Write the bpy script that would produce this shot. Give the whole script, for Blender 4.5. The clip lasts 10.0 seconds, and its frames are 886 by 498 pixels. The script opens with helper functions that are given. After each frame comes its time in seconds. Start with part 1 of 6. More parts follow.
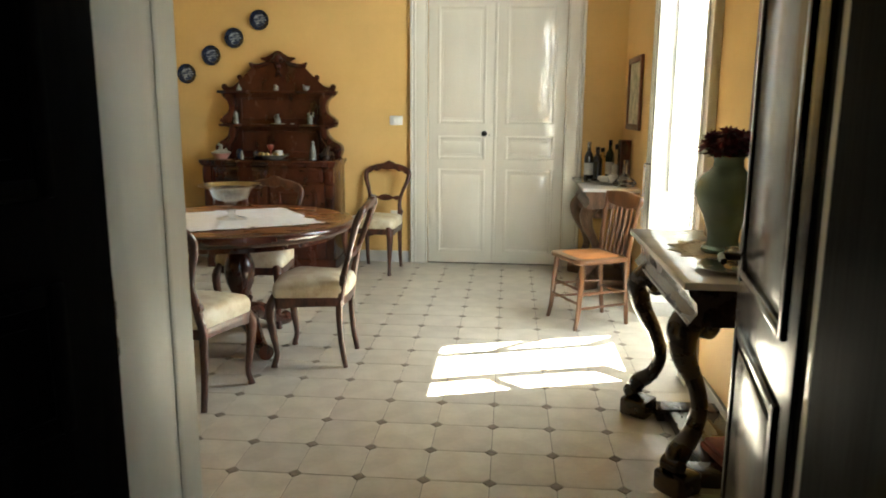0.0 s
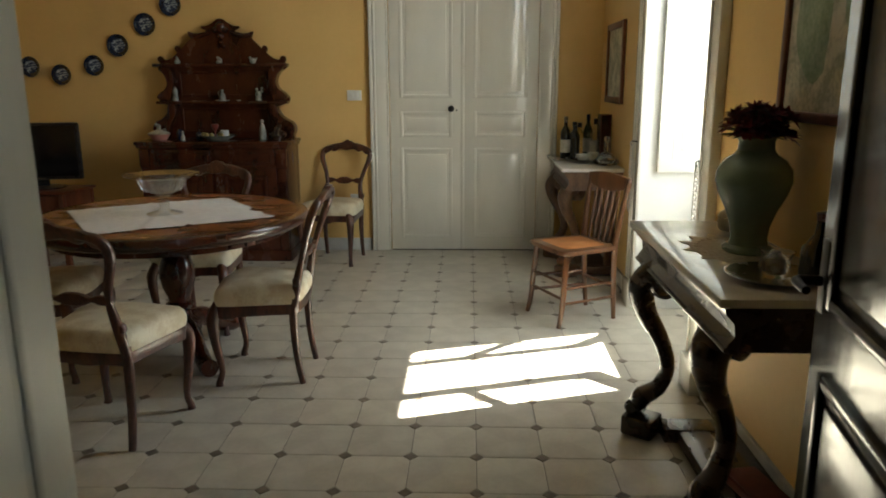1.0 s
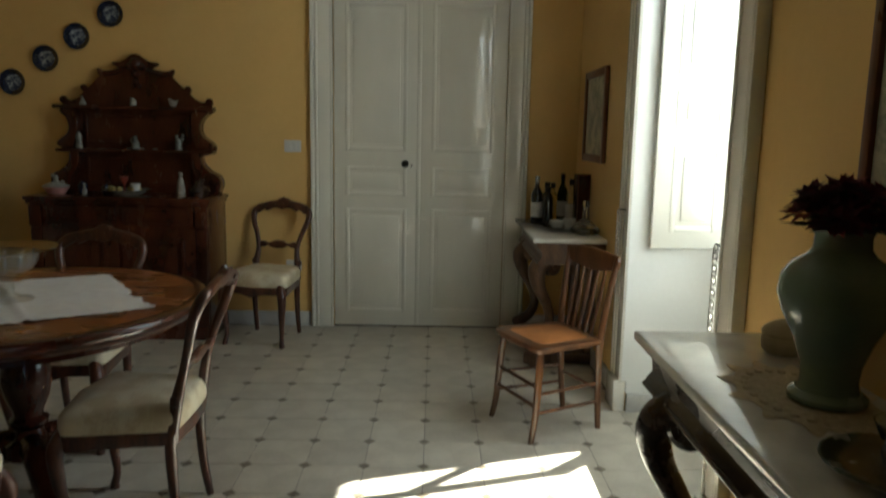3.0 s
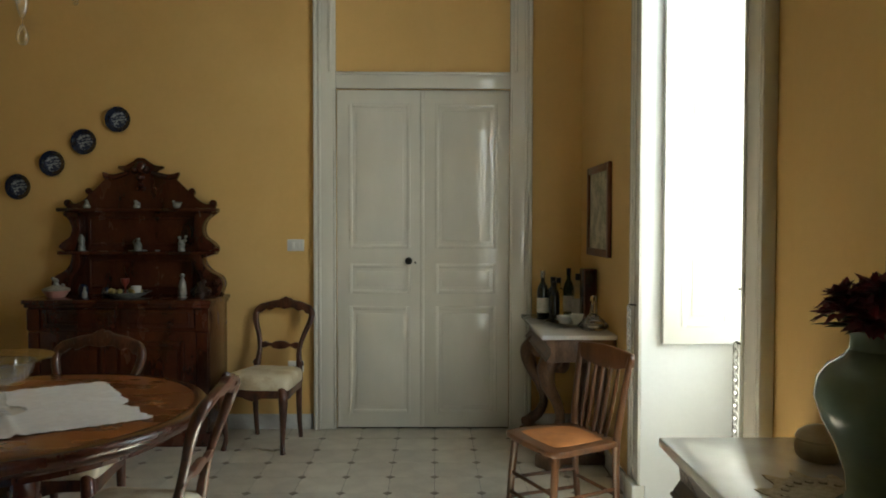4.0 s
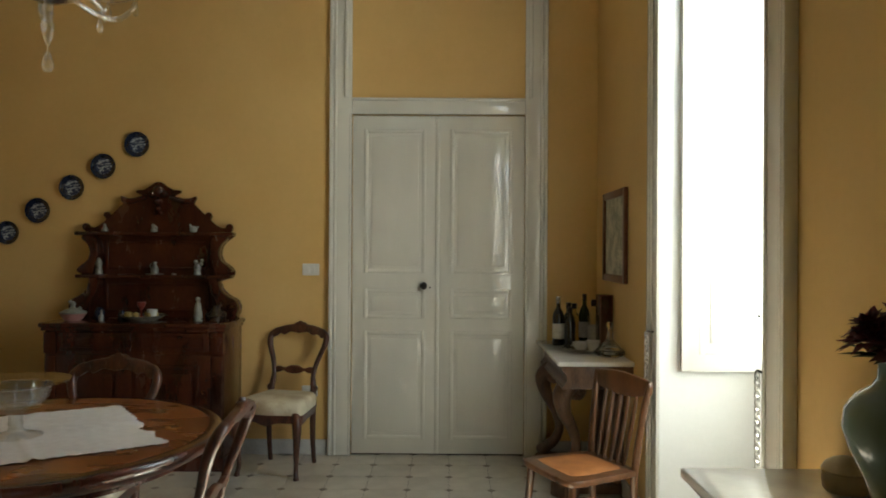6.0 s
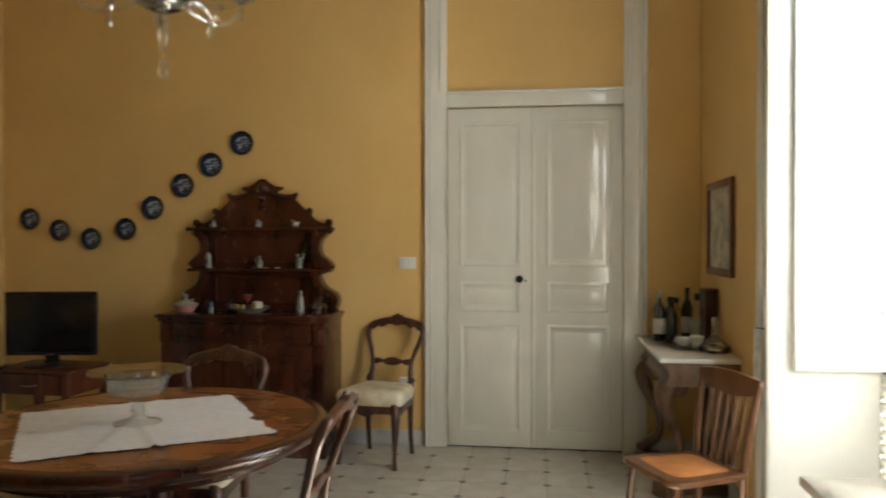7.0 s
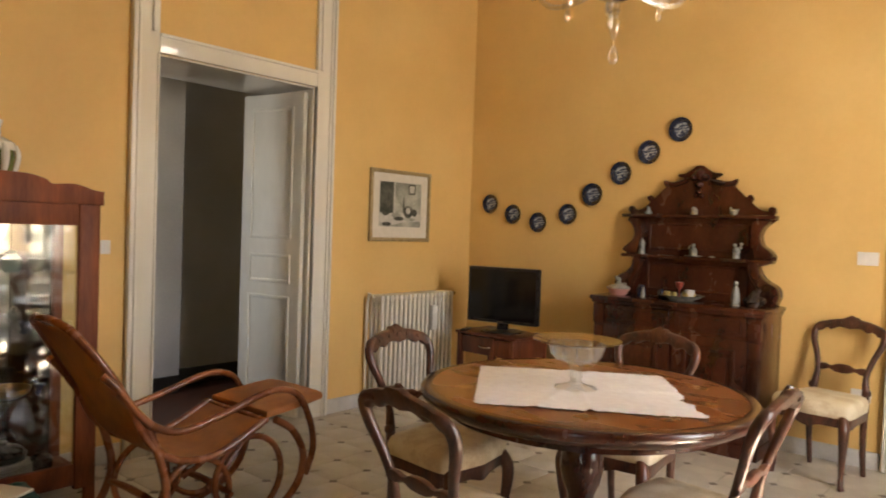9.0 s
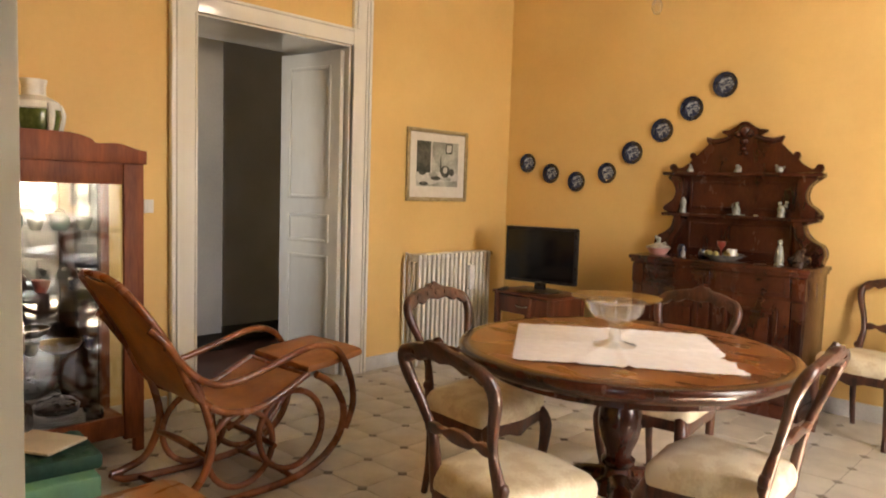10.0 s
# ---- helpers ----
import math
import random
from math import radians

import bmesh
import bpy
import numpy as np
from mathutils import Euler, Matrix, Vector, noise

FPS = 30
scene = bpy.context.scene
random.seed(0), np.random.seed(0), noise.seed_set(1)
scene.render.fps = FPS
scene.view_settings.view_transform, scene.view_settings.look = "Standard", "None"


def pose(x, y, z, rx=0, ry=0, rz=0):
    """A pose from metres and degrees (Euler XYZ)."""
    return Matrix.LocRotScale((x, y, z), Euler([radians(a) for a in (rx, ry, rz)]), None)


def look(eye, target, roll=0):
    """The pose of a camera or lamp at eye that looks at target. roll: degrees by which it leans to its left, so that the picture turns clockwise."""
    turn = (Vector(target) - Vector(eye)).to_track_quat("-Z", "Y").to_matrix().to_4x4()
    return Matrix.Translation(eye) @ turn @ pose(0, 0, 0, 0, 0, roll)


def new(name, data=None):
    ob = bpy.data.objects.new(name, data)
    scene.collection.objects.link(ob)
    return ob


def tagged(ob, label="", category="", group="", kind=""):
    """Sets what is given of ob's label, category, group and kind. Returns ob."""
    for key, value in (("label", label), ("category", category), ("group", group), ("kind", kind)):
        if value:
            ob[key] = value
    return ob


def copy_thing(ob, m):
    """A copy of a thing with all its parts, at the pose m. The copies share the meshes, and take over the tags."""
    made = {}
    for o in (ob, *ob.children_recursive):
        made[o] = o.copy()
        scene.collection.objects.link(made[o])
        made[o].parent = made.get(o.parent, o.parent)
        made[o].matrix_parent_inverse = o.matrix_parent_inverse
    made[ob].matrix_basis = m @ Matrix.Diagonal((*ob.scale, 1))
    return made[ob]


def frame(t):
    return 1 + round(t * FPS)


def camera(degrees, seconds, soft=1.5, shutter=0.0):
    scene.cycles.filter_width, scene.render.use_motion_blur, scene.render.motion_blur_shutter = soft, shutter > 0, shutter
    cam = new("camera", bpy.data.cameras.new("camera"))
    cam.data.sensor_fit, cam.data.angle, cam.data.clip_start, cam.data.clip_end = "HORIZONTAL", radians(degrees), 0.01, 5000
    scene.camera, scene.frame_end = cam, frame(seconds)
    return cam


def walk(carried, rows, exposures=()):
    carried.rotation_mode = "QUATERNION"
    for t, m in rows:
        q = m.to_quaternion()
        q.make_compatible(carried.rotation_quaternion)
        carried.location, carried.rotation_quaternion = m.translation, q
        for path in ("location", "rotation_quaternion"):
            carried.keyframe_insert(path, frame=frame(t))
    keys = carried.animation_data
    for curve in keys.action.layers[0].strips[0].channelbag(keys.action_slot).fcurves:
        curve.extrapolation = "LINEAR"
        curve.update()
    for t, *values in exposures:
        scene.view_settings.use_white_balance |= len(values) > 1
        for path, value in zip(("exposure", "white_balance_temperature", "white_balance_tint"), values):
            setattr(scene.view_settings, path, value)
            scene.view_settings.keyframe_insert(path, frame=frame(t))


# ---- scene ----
cam = camera(62.7, 10.0, 1.8, 0.4)
PATH = [
    (0, (0.297, -0.53, 1.378), (0.12, 1.426, 1.003), 0.4),
    (0.5, (0.232, -0.274, 1.39), (0.108, 1.678, 0.976), -0.8),
    (1, (0.219, -0.015, 1.386), (0.147, 1.933, 0.939), -0.2),
    (1.5, (0.247, 0.201, 1.405), (0.167, 2.152, 0.969), -0.1),
    (2, (0.245, 0.447, 1.38), (0.186, 2.398, 0.944), -1.1),
    (2.5, (0.239, 0.647, 1.395), (0.245, 2.599, 0.96), -0.8),
    (3, (0.281, 0.853, 1.395), (0.305, 2.828, 1.08), 1.1),
    (3.2, (0.284, 0.884, 1.404), (0.295, 2.872, 1.187), 0.4),
    (4.5, (0.237, 0.924, 1.416), (0.259, 2.924, 1.384), 0.1),
    (5, (0.239, 0.924, 1.416), (0.275, 2.923, 1.43), 0.5),
    (6.5, (0.229, 0.929, 1.427), (0.135, 2.927, 1.42), 0.2),
    (7, (0.209, 0.936, 1.437), (-0.056, 2.919, 1.416), 0.0),
    (7.5, (0.202, 0.955, 1.38), (-0.419, 2.856, 1.379), 0.0),
    (8, (0.174, 0.939, 1.387), (-0.757, 2.709, 1.374), 1.0),
    (8.5, (0.184, 0.918, 1.38), (-0.957, 2.561, 1.348), 1.6),
    (9, (0.187, 0.898, 1.384), (-1.109, 2.42, 1.326), 2.0),
    (9.5, (0.178, 0.885, 1.385), (-1.185, 2.346, 1.3), 2.2),
    (10, (0.178, 0.895, 1.361), (-1.185, 2.349, 1.197), 1.8),
]
EXPOSURES = [(0, 4.8, 6250, 3), (0.5, 4.2, 6250, 3), (1, 3.65, 6250, 3), (1.5, 3.35, 6200, 1), (2.5, 2.95, 6050, -1), (3, 3.0, 6050, -1), (4.5, 3.52, 6150, 1), (5, 3.48, 6150, 1), (6.5, 3.7, 6300, 4), (7, 4.0, 6400, 7), (7.5, 4.3, 6650, 11), (8, 4.55, 6900, 14), (9, 5.0, 7400, 20), (10, 5.3, 7600, 22)]
walk(cam, [(t, look(eye, target, roll)) for t, eye, target, roll in PATH], EXPOSURES)

# ---- light ----
world = bpy.data.worlds.new("sky")
scene.world = world
world.use_nodes = True
_wn = world.node_tree.nodes
_sky = _wn.new("ShaderNodeTexSky")
_sky.sky_type, _sky.sun_disc = "NISHITA", False
_sky.sun_elevation, _sky.sun_rotation = radians(47), radians(72)
world.node_tree.links.new(_sky.outputs[0], _wn["Background"].inputs[0])
_wn["Background"].inputs[1].default_value = 0.05

sun = new("sun", bpy.data.lights.new("sun", "SUN"))
sun.data.energy, sun.data.angle, sun.data.color = 5.0, radians(0.5), (1.0, 0.93, 0.82)
sun.matrix_world = look((0, 0, 0), (-0.88, -0.285, -1.0))

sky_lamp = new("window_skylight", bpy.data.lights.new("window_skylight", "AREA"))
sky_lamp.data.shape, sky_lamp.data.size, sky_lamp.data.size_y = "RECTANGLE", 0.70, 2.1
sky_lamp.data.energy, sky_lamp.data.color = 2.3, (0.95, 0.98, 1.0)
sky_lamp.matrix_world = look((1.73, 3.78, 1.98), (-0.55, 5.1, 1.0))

hall_lamp = new("hall_window_skylight", bpy.data.lights.new("hall_window_skylight", "AREA"))
hall_lamp.data.shape, hall_lamp.data.size, hall_lamp.data.size_y = "RECTANGLE", 0.28, 1.48
hall_lamp.data.energy, hall_lamp.data.color = 0.7, (0.85, 0.93, 1.0)
hall_lamp.matrix_world = look((-4.93, 1.42, 1.65), (-5.13, 3.9, 1.5))

# ---- materials ----
def nodes(name):
    m = bpy.data.materials.new(name)
    m.use_nodes = True
    t = m.node_tree
    return m, t, t.nodes["Principled BSDF"]


def surface(name, a, b, scale=6.0, stretch=(1, 1, 1), rough=0.5, var=0.12, bump=0.15, fine=60.0, metal=0.0, coat=0.0, contrast=(0.3, 0.7), spec=0.5, vary=0.0, coat_rough=0.12):
    """A surface between two colours: broad patches, a finer grain, worn gloss and a fine relief."""
    m, t, p = nodes(name)
    N, L = t.nodes, t.links
    tc = N.new("ShaderNodeTexCoord")
    mp = N.new("ShaderNodeMapping")
    mp.inputs["Scale"].default_value = stretch
    L.new(tc.outputs["Object"], mp.inputs["Vector"])
    big = N.new("ShaderNodeTexNoise")
    big.inputs["Scale"].default_value, big.inputs["Detail"].default_value = scale, 6
    sm = N.new("ShaderNodeTexNoise")
    sm.inputs["Scale"].default_value, sm.inputs["Detail"].default_value = fine, 4
    for n in (big, sm):
        L.new(mp.outputs[0], n.inputs["Vector"])
    mixf = N.new("ShaderNodeMath")
    mixf.operation = "MULTIPLY_ADD"
    L.new(sm.outputs["Fac"], mixf.inputs[0])
    mixf.inputs[1].default_value = var * 2
    sub = N.new("ShaderNodeMath")
    sub.operation = "SUBTRACT"
    L.new(big.outputs["Fac"], sub.inputs[0])
    sub.inputs[1].default_value = var
    L.new(sub.outputs[0], mixf.inputs[2])
    ramp = N.new("ShaderNodeValToRGB")
    ramp.color_ramp.elements[0].position, ramp.color_ramp.elements[1].position = contrast
    ramp.color_ramp.elements[0].color, ramp.color_ramp.elements[1].color = (*a, 1), (*b, 1)
    L.new(mixf.outputs[0], ramp.inputs[0])
    out = ramp.outputs[0]
    if vary:
        oi = N.new("ShaderNodeObjectInfo")
        mr = N.new("ShaderNodeMapRange")
        mr.inputs["To Min"].default_value, mr.inputs["To Max"].default_value = 1 - vary, 1 + vary
        L.new(oi.outputs["Random"], mr.inputs["Value"])
        hsv = N.new("ShaderNodeHueSaturation")
        L.new(mr.outputs[0], hsv.inputs["Value"])
        L.new(out, hsv.inputs["Color"])
        out = hsv.outputs[0]
    L.new(out, p.inputs["Base Color"])
    rr = N.new("ShaderNodeMapRange")
    rr.inputs["To Min"].default_value, rr.inputs["To Max"].default_value = max(0.02, rough - 0.08), min(1, rough + 0.1)
    L.new(big.outputs["Fac"], rr.inputs["Value"])
    L.new(rr.outputs[0], p.inputs["Roughness"])
    p.inputs["Metallic"].default_value = metal
    p.inputs["Specular IOR Level"].default_value = spec
    p.inputs["Coat Weight"].default_value = coat
    p.inputs["Coat Roughness"].default_value = coat_rough
    if bump:
        bp = N.new("ShaderNodeBump")
        bp.inputs["Strength"].default_value, bp.inputs["Distance"].default_value = bump, 0.004
        L.new(mixf.outputs[0], bp.inputs["Height"])
        L.new(bp.outputs[0], p.inputs["Normal"])
    return m


def glass(name, colour=(1, 1, 1), rough=0.02, ior=1.45):
    m, t, p = nodes(name)
    p.inputs["Base Color"].default_value = (*colour, 1)
    p.inputs["Transmission Weight"].default_value = 1.0
    p.inputs["Roughness"].default_value = rough
    p.inputs["IOR"].default_value = ior
    return m


def thin(name, tint=(0.97, 0.985, 0.975), gloss=0.05, edge=0.5, blend=0.35):
    """Thin clear glass: see-through, with a sheen that grows at the edges."""
    m, t, p = nodes(name)
    N, L = t.nodes, t.links
    tr, gl, fr, mx = N.new("ShaderNodeBsdfTransparent"), N.new("ShaderNodeBsdfGlossy"), N.new("ShaderNodeLayerWeight"), N.new("ShaderNodeMixShader")
    tr.inputs[0].default_value = (*tint, 1)
    gl.inputs["Roughness"].default_value = gloss
    fr.inputs[0].default_value = blend
    half = N.new("ShaderNodeMath")
    half.operation = "MULTIPLY_ADD"
    half.inputs[1].default_value, half.inputs[2].default_value = edge, 0.05
    L.new(fr.outputs["Facing"], half.inputs[0])
    L.new(half.outputs[0], mx.inputs[0]), L.new(tr.outputs[0], mx.inputs[1]), L.new(gl.outputs[0], mx.inputs[2])
    L.new(mx.outputs[0], N["Material Output"].inputs["Surface"])
    N.remove(p)
    return m


thin_glass = thin("thin_clear_glass")
window_glass = thin("window_glass", (0.97, 0.985, 0.975), 0.03, 0.06)
compote_glass = thin("engraved_clear_glass", (0.95, 0.955, 0.94), 0.03, 0.85, 0.14)
crystal = thin("crystal_glass", (0.95, 0.96, 0.95), 0.06, 0.75)
amber_thin = thin("pale_amber_glass", (0.90, 0.83, 0.68), 0.08, 0.75)

wall_paint = surface("ochre_wall_paint", (0.70, 0.455, 0.160), (0.78, 0.525, 0.200), 1.3, rough=0.62, var=0.10, bump=0.10, fine=35)
white_paint = surface("white_gloss_paint", (0.73, 0.71, 0.63), (0.83, 0.81, 0.73), 2.2, (1, 1, 0.35), rough=0.22, var=0.12, bump=0.05, fine=14, coat=0.8, coat_rough=0.06)
plaster = surface("white_plaster", (0.74, 0.74, 0.71), (0.82, 0.82, 0.79), 2.0, rough=0.7, bump=0.12, fine=40)
ceiling_paint = surface("ceiling_paint", (0.78, 0.76, 0.70), (0.85, 0.83, 0.77), 1.2, rough=0.85, bump=0.08)
tile_mat = surface("cream_tile", (0.46, 0.42, 0.345), (0.60, 0.56, 0.47), 7.0, rough=0.30, var=0.14, bump=0.10, fine=45, vary=0.07)
dot_mat = surface("grey_brown_tile_inset", (0.125, 0.100, 0.070), (0.205, 0.165, 0.118), 18.0, rough=0.34, var=0.15, bump=0.1, vary=0.15)
grout = surface("grout", (0.16, 0.145, 0.12), (0.26, 0.24, 0.20), 25.0, rough=0.9, bump=0.3)
mahogany = surface("dark_mahogany", (0.024, 0.006, 0.003), (0.088, 0.021, 0.009), 3.0, (2, 2, 0.8), rough=0.24, var=0.15, bump=0.08, fine=40, coat=0.35)
walnut = surface("dark_walnut", (0.028, 0.010, 0.006), (0.12, 0.037, 0.017), 9.0, (2, 2, 0.6), rough=0.38, var=0.25, bump=0.12, fine=50, coat=0.75, coat_rough=0.24, spec=0.4)
top_wood = surface("polished_table_wood", (0.19, 0.058, 0.017), (0.33, 0.112, 0.030), 3.0, (0.8, 2.4, 1), rough=0.27, var=0.22, bump=0.06, fine=30, coat=0.25)
inlay_wood = surface("satinwood_inlay", (0.30, 0.13, 0.035), (0.48, 0.23, 0.07), 20.0, rough=0.18, var=0.2, bump=0.05, coat=0.5)
console_wood = surface("blackened_rosewood", (0.010, 0.006, 0.004), (0.05, 0.026, 0.014), 6.0, (2, 0.7, 2), rough=0.26, var=0.25, bump=0.15, fine=60, coat=0.3)
carved_brown = surface("carved_brown_walnut", (0.055, 0.028, 0.015), (0.17, 0.09, 0.048), 8.0, (2, 2, 0.7), rough=0.36, var=0.25, bump=0.2, fine=60, coat=0.15)
bench_wood = surface("orange_brown_bench_wood", (0.34, 0.15, 0.05), (0.50, 0.24, 0.085), 6.0, (3, 0.6, 1), rough=0.28, var=0.2, bump=0.06, coat=0.35)
honey_wood = surface("honey_beech", (0.065, 0.025, 0.009), (0.145, 0.058, 0.020), 8.0, (2, 2, 0.5), rough=0.3, var=0.2, bump=0.1, fine=50, coat=0.25)
bent_wood = surface("bentwood_beech", (0.14, 0.042, 0.015), (0.31, 0.10, 0.032), 7.0, (1, 1, 1), rough=0.26, var=0.2, bump=0.08, fine=40, coat=0.35)
cabinet_wood = surface("red_brown_cabinet_wood", (0.12, 0.027, 0.008), (0.26, 0.070, 0.020), 4.0, (3, 3, 0.5), rough=0.5, var=0.2, bump=0.08, fine=30, coat=0.0, spec=0.3)
stand_wood = surface("dark_red_brown_stand_wood", (0.07, 0.018, 0.008), (0.165, 0.045, 0.018), 4.0, (3, 3, 0.5), rough=0.32, var=0.2, bump=0.08, fine=30, coat=0.2)
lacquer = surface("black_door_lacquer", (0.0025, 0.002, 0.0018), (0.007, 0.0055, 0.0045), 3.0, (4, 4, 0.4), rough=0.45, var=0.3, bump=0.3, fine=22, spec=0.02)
dark_gloss = surface("dark_brown_gloss_door_paint", (0.010, 0.008, 0.007), (0.030, 0.023, 0.018), 3.0, (5, 5, 0.35), rough=0.20, var=0.35, bump=0.30, fine=20, coat=0.3)
# matt white paint, its colour darkened for the shade on the open leaves
matt_white = surface("shade_toned_matt_white_paint", (0.52, 0.515, 0.45), (0.63, 0.62, 0.545), 2.0, (1, 1, 0.35), rough=0.45, var=0.15, bump=0.14, fine=24)
marble = surface("white_marble", (0.60, 0.59, 0.56), (0.78, 0.77, 0.74), 5.0, rough=0.12, var=0.2, bump=0.02, fine=14, coat=0.3, contrast=(0.25, 0.6))
stone_skirting = surface("grey_marble_skirting", (0.46, 0.46, 0.45), (0.62, 0.62, 0.60), 6.0, rough=0.35, var=0.2, bump=0.06)
brocade = surface("cream_brocade", (0.60, 0.50, 0.33), (0.74, 0.67, 0.50), 10.0, rough=0.42, var=0.18, bump=0.3, fine=90, contrast=(0.40, 0.58))
linen = surface("white_linen", (0.80, 0.77, 0.75), (0.88, 0.86, 0.84), 30.0, rough=0.85, var=0.2, bump=0.25, fine=220)
celadon = surface("celadon_glaze", (0.165, 0.240, 0.185), (0.21, 0.305, 0.235), 5.0, rough=0.24, var=0.1, bump=0.02, coat=0.6)
petal = surface("dark_red_petal", (0.06, 0.003, 0.006), (0.19, 0.010, 0.018), 30.0, rough=0.6, var=0.2, bump=0.2)
leaf_mat = surface("dried_leaf", (0.030, 0.028, 0.010), (0.07, 0.06, 0.02), 30.0, rough=0.7, var=0.2, bump=0.2)
clear = glass("clear_glass", (0.97, 0.98, 0.97), 0.02)
amber_rim = glass("amber_glass", (0.92, 0.80, 0.50), 0.05)
green_glass = glass("dark_green_glass", (0.05, 0.12, 0.05), 0.05)
brass = surface("aged_brass", (0.30, 0.19, 0.06), (0.50, 0.34, 0.13), 20.0, rough=0.32, metal=1.0, bump=0.05)
silver = surface("tarnished_silver", (0.42, 0.41, 0.38), (0.62, 0.61, 0.58), 22.0, rough=0.24, metal=1.0, bump=0.08)
iron = surface("dark_iron", (0.012, 0.011, 0.010), (0.04, 0.036, 0.03), 25.0, rough=0.35, metal=0.8, bump=0.1)
steel = surface("chain_steel", (0.40, 0.39, 0.36), (0.58, 0.56, 0.52), 40.0, rough=0.35, metal=0.4, bump=0.05)
porcelain = surface("white_porcelain", (0.62, 0.62, 0.58), (0.76, 0.76, 0.72), 15.0, rough=0.2, var=0.1, bump=0.02, coat=0.5)
porcelain_grey = surface("grey_glazed_porcelain", (0.09, 0.10, 0.085), (0.26, 0.26, 0.22), 26.0, rough=0.22, var=0.25, bump=0.04, coat=0.4)
bisque = surface("unglazed_white_porcelain", (0.20, 0.20, 0.17), (0.36, 0.36, 0.32), 24.0, rough=0.35, var=0.2, bump=0.05)
pink_ceramic = surface("pink_ceramic", (0.50, 0.20, 0.18), (0.66, 0.34, 0.30), 20.0, rough=0.3, coat=0.3)
red_ceramic = surface("red_ceramic", (0.20, 0.03, 0.02), (0.30, 0.06, 0.04), 20.0, rough=0.3)
blue_rim = surface("cobalt_glaze", (0.008, 0.011, 0.026), (0.018, 0.026, 0.058), 22.0, rough=0.16, var=0.2, bump=0.03, coat=0.5)
blue_scene = surface("blue_and_white_transfer", (0.030, 0.042, 0.085), (0.33, 0.37, 0.42), 26.0, (1, 1, 2.2), rough=0.18, var=0.3, bump=0.02, coat=0.5, contrast=(0.47, 0.60))
radiator_paint = surface("cream_radiator_enamel", (0.62, 0.59, 0.50), (0.72, 0.69, 0.60), 5.0, rough=0.35, bump=0.05)
black_plastic = surface("black_plastic", (0.006, 0.006, 0.007), (0.014, 0.014, 0.015), 30.0, rough=0.28, bump=0.03)
screen_mat = surface("switched_off_screen", (0.004, 0.004, 0.005), (0.007, 0.007, 0.008), 2.0, rough=0.18, bump=0.0)
switch_plastic = surface("white_switch_plastic", (0.66, 0.65, 0.62), (0.74, 0.73, 0.70), 12.0, rough=0.4, bump=0.02)
gilt = surface("pale_gilt_frame", (0.36, 0.27, 0.13), (0.52, 0.41, 0.23), 30.0, rough=0.4, metal=0.35, bump=0.2)
mat_board = surface("cream_mount_board", (0.68, 0.64, 0.54), (0.75, 0.71, 0.62), 20.0, rough=0.85, bump=0.05)
frame_brown = surface("reddish_brown_frame", (0.09, 0.028, 0.014), (0.19, 0.062, 0.028), 12.0, (1, 2, 0.6), rough=0.3, var=0.2, bump=0.1, coat=0.2)
old_print = surface("old_map_print", (0.34, 0.34, 0.26), (0.62, 0.58, 0.46), 11.0, rough=0.8, var=0.3, bump=0.0, contrast=(0.36, 0.62))
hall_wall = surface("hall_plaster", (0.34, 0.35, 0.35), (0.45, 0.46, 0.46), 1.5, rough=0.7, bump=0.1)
# near-black: lack of light put into the colour of unseen closing surfaces
shade_fill = surface("dark_shade_fill", (0.03, 0.027, 0.024), (0.05, 0.045, 0.04), 2.0, rough=0.8, bump=0.1)
hall_floor_mat = surface("dark_red_hall_floor", (0.045, 0.018, 0.012), (0.10, 0.042, 0.028), 5.0, rough=0.35, bump=0.1)
black_skirting = surface("black_skirting", (0.010, 0.009, 0.008), (0.02, 0.018, 0.016), 10.0, rough=0.4)
green_felt = surface("dark_green_fabric", (0.008, 0.045, 0.030), (0.02, 0.085, 0.055), 20.0, rough=0.7, var=0.2, bump=0.2)
green_card = surface("bright_green_card", (0.10, 0.30, 0.20), (0.15, 0.38, 0.26), 12.0, rough=0.6, bump=0.1)
paper = surface("cream_paper", (0.66, 0.58, 0.42), (0.76, 0.68, 0.52), 12.0, rough=0.85, bump=0.1)
cane = surface("woven_cane", (0.28, 0.100, 0.026), (0.44, 0.175, 0.050), 14.0, rough=0.5, var=0.2, bump=0.4, fine=260)
red_cloth = surface("faded_red_cloth", (0.10, 0.018, 0.012), (0.17, 0.035, 0.022), 12.0, rough=0.8, bump=0.2)
label_paper = surface("bottle_label_paper", (0.50, 0.47, 0.40), (0.64, 0.61, 0.54), 30.0, rough=0.8, bump=0.02)
mirror_mat, _, _p = nodes("old_mirror_silvering")
_p.inputs["Base Color"].default_value = (0.20, 0.20, 0.195, 1)
_p.inputs["Metallic"].default_value, _p.inputs["Roughness"].default_value = 1.0, 0.015

# ---- mesh helpers ----
def part(name, bm, material, parent=None, label="", sharp=38.0):
    """Links a bmesh as one mesh object under its thing."""
    bm.normal_update()
    for f in bm.faces:
        f.smooth = True
    lim = radians(sharp)
    for e in bm.edges:
        if len(e.link_faces) == 2 and e.calc_face_angle(0) > lim:
            e.smooth = False
    me = bpy.data.meshes.new(name)
    bm.to_mesh(me)
    bm.free()
    me.materials.append(material)
    ob = new(name, me)
    if parent is not None:
        ob.parent = parent
    if label:
        ob["label"] = label
    return ob


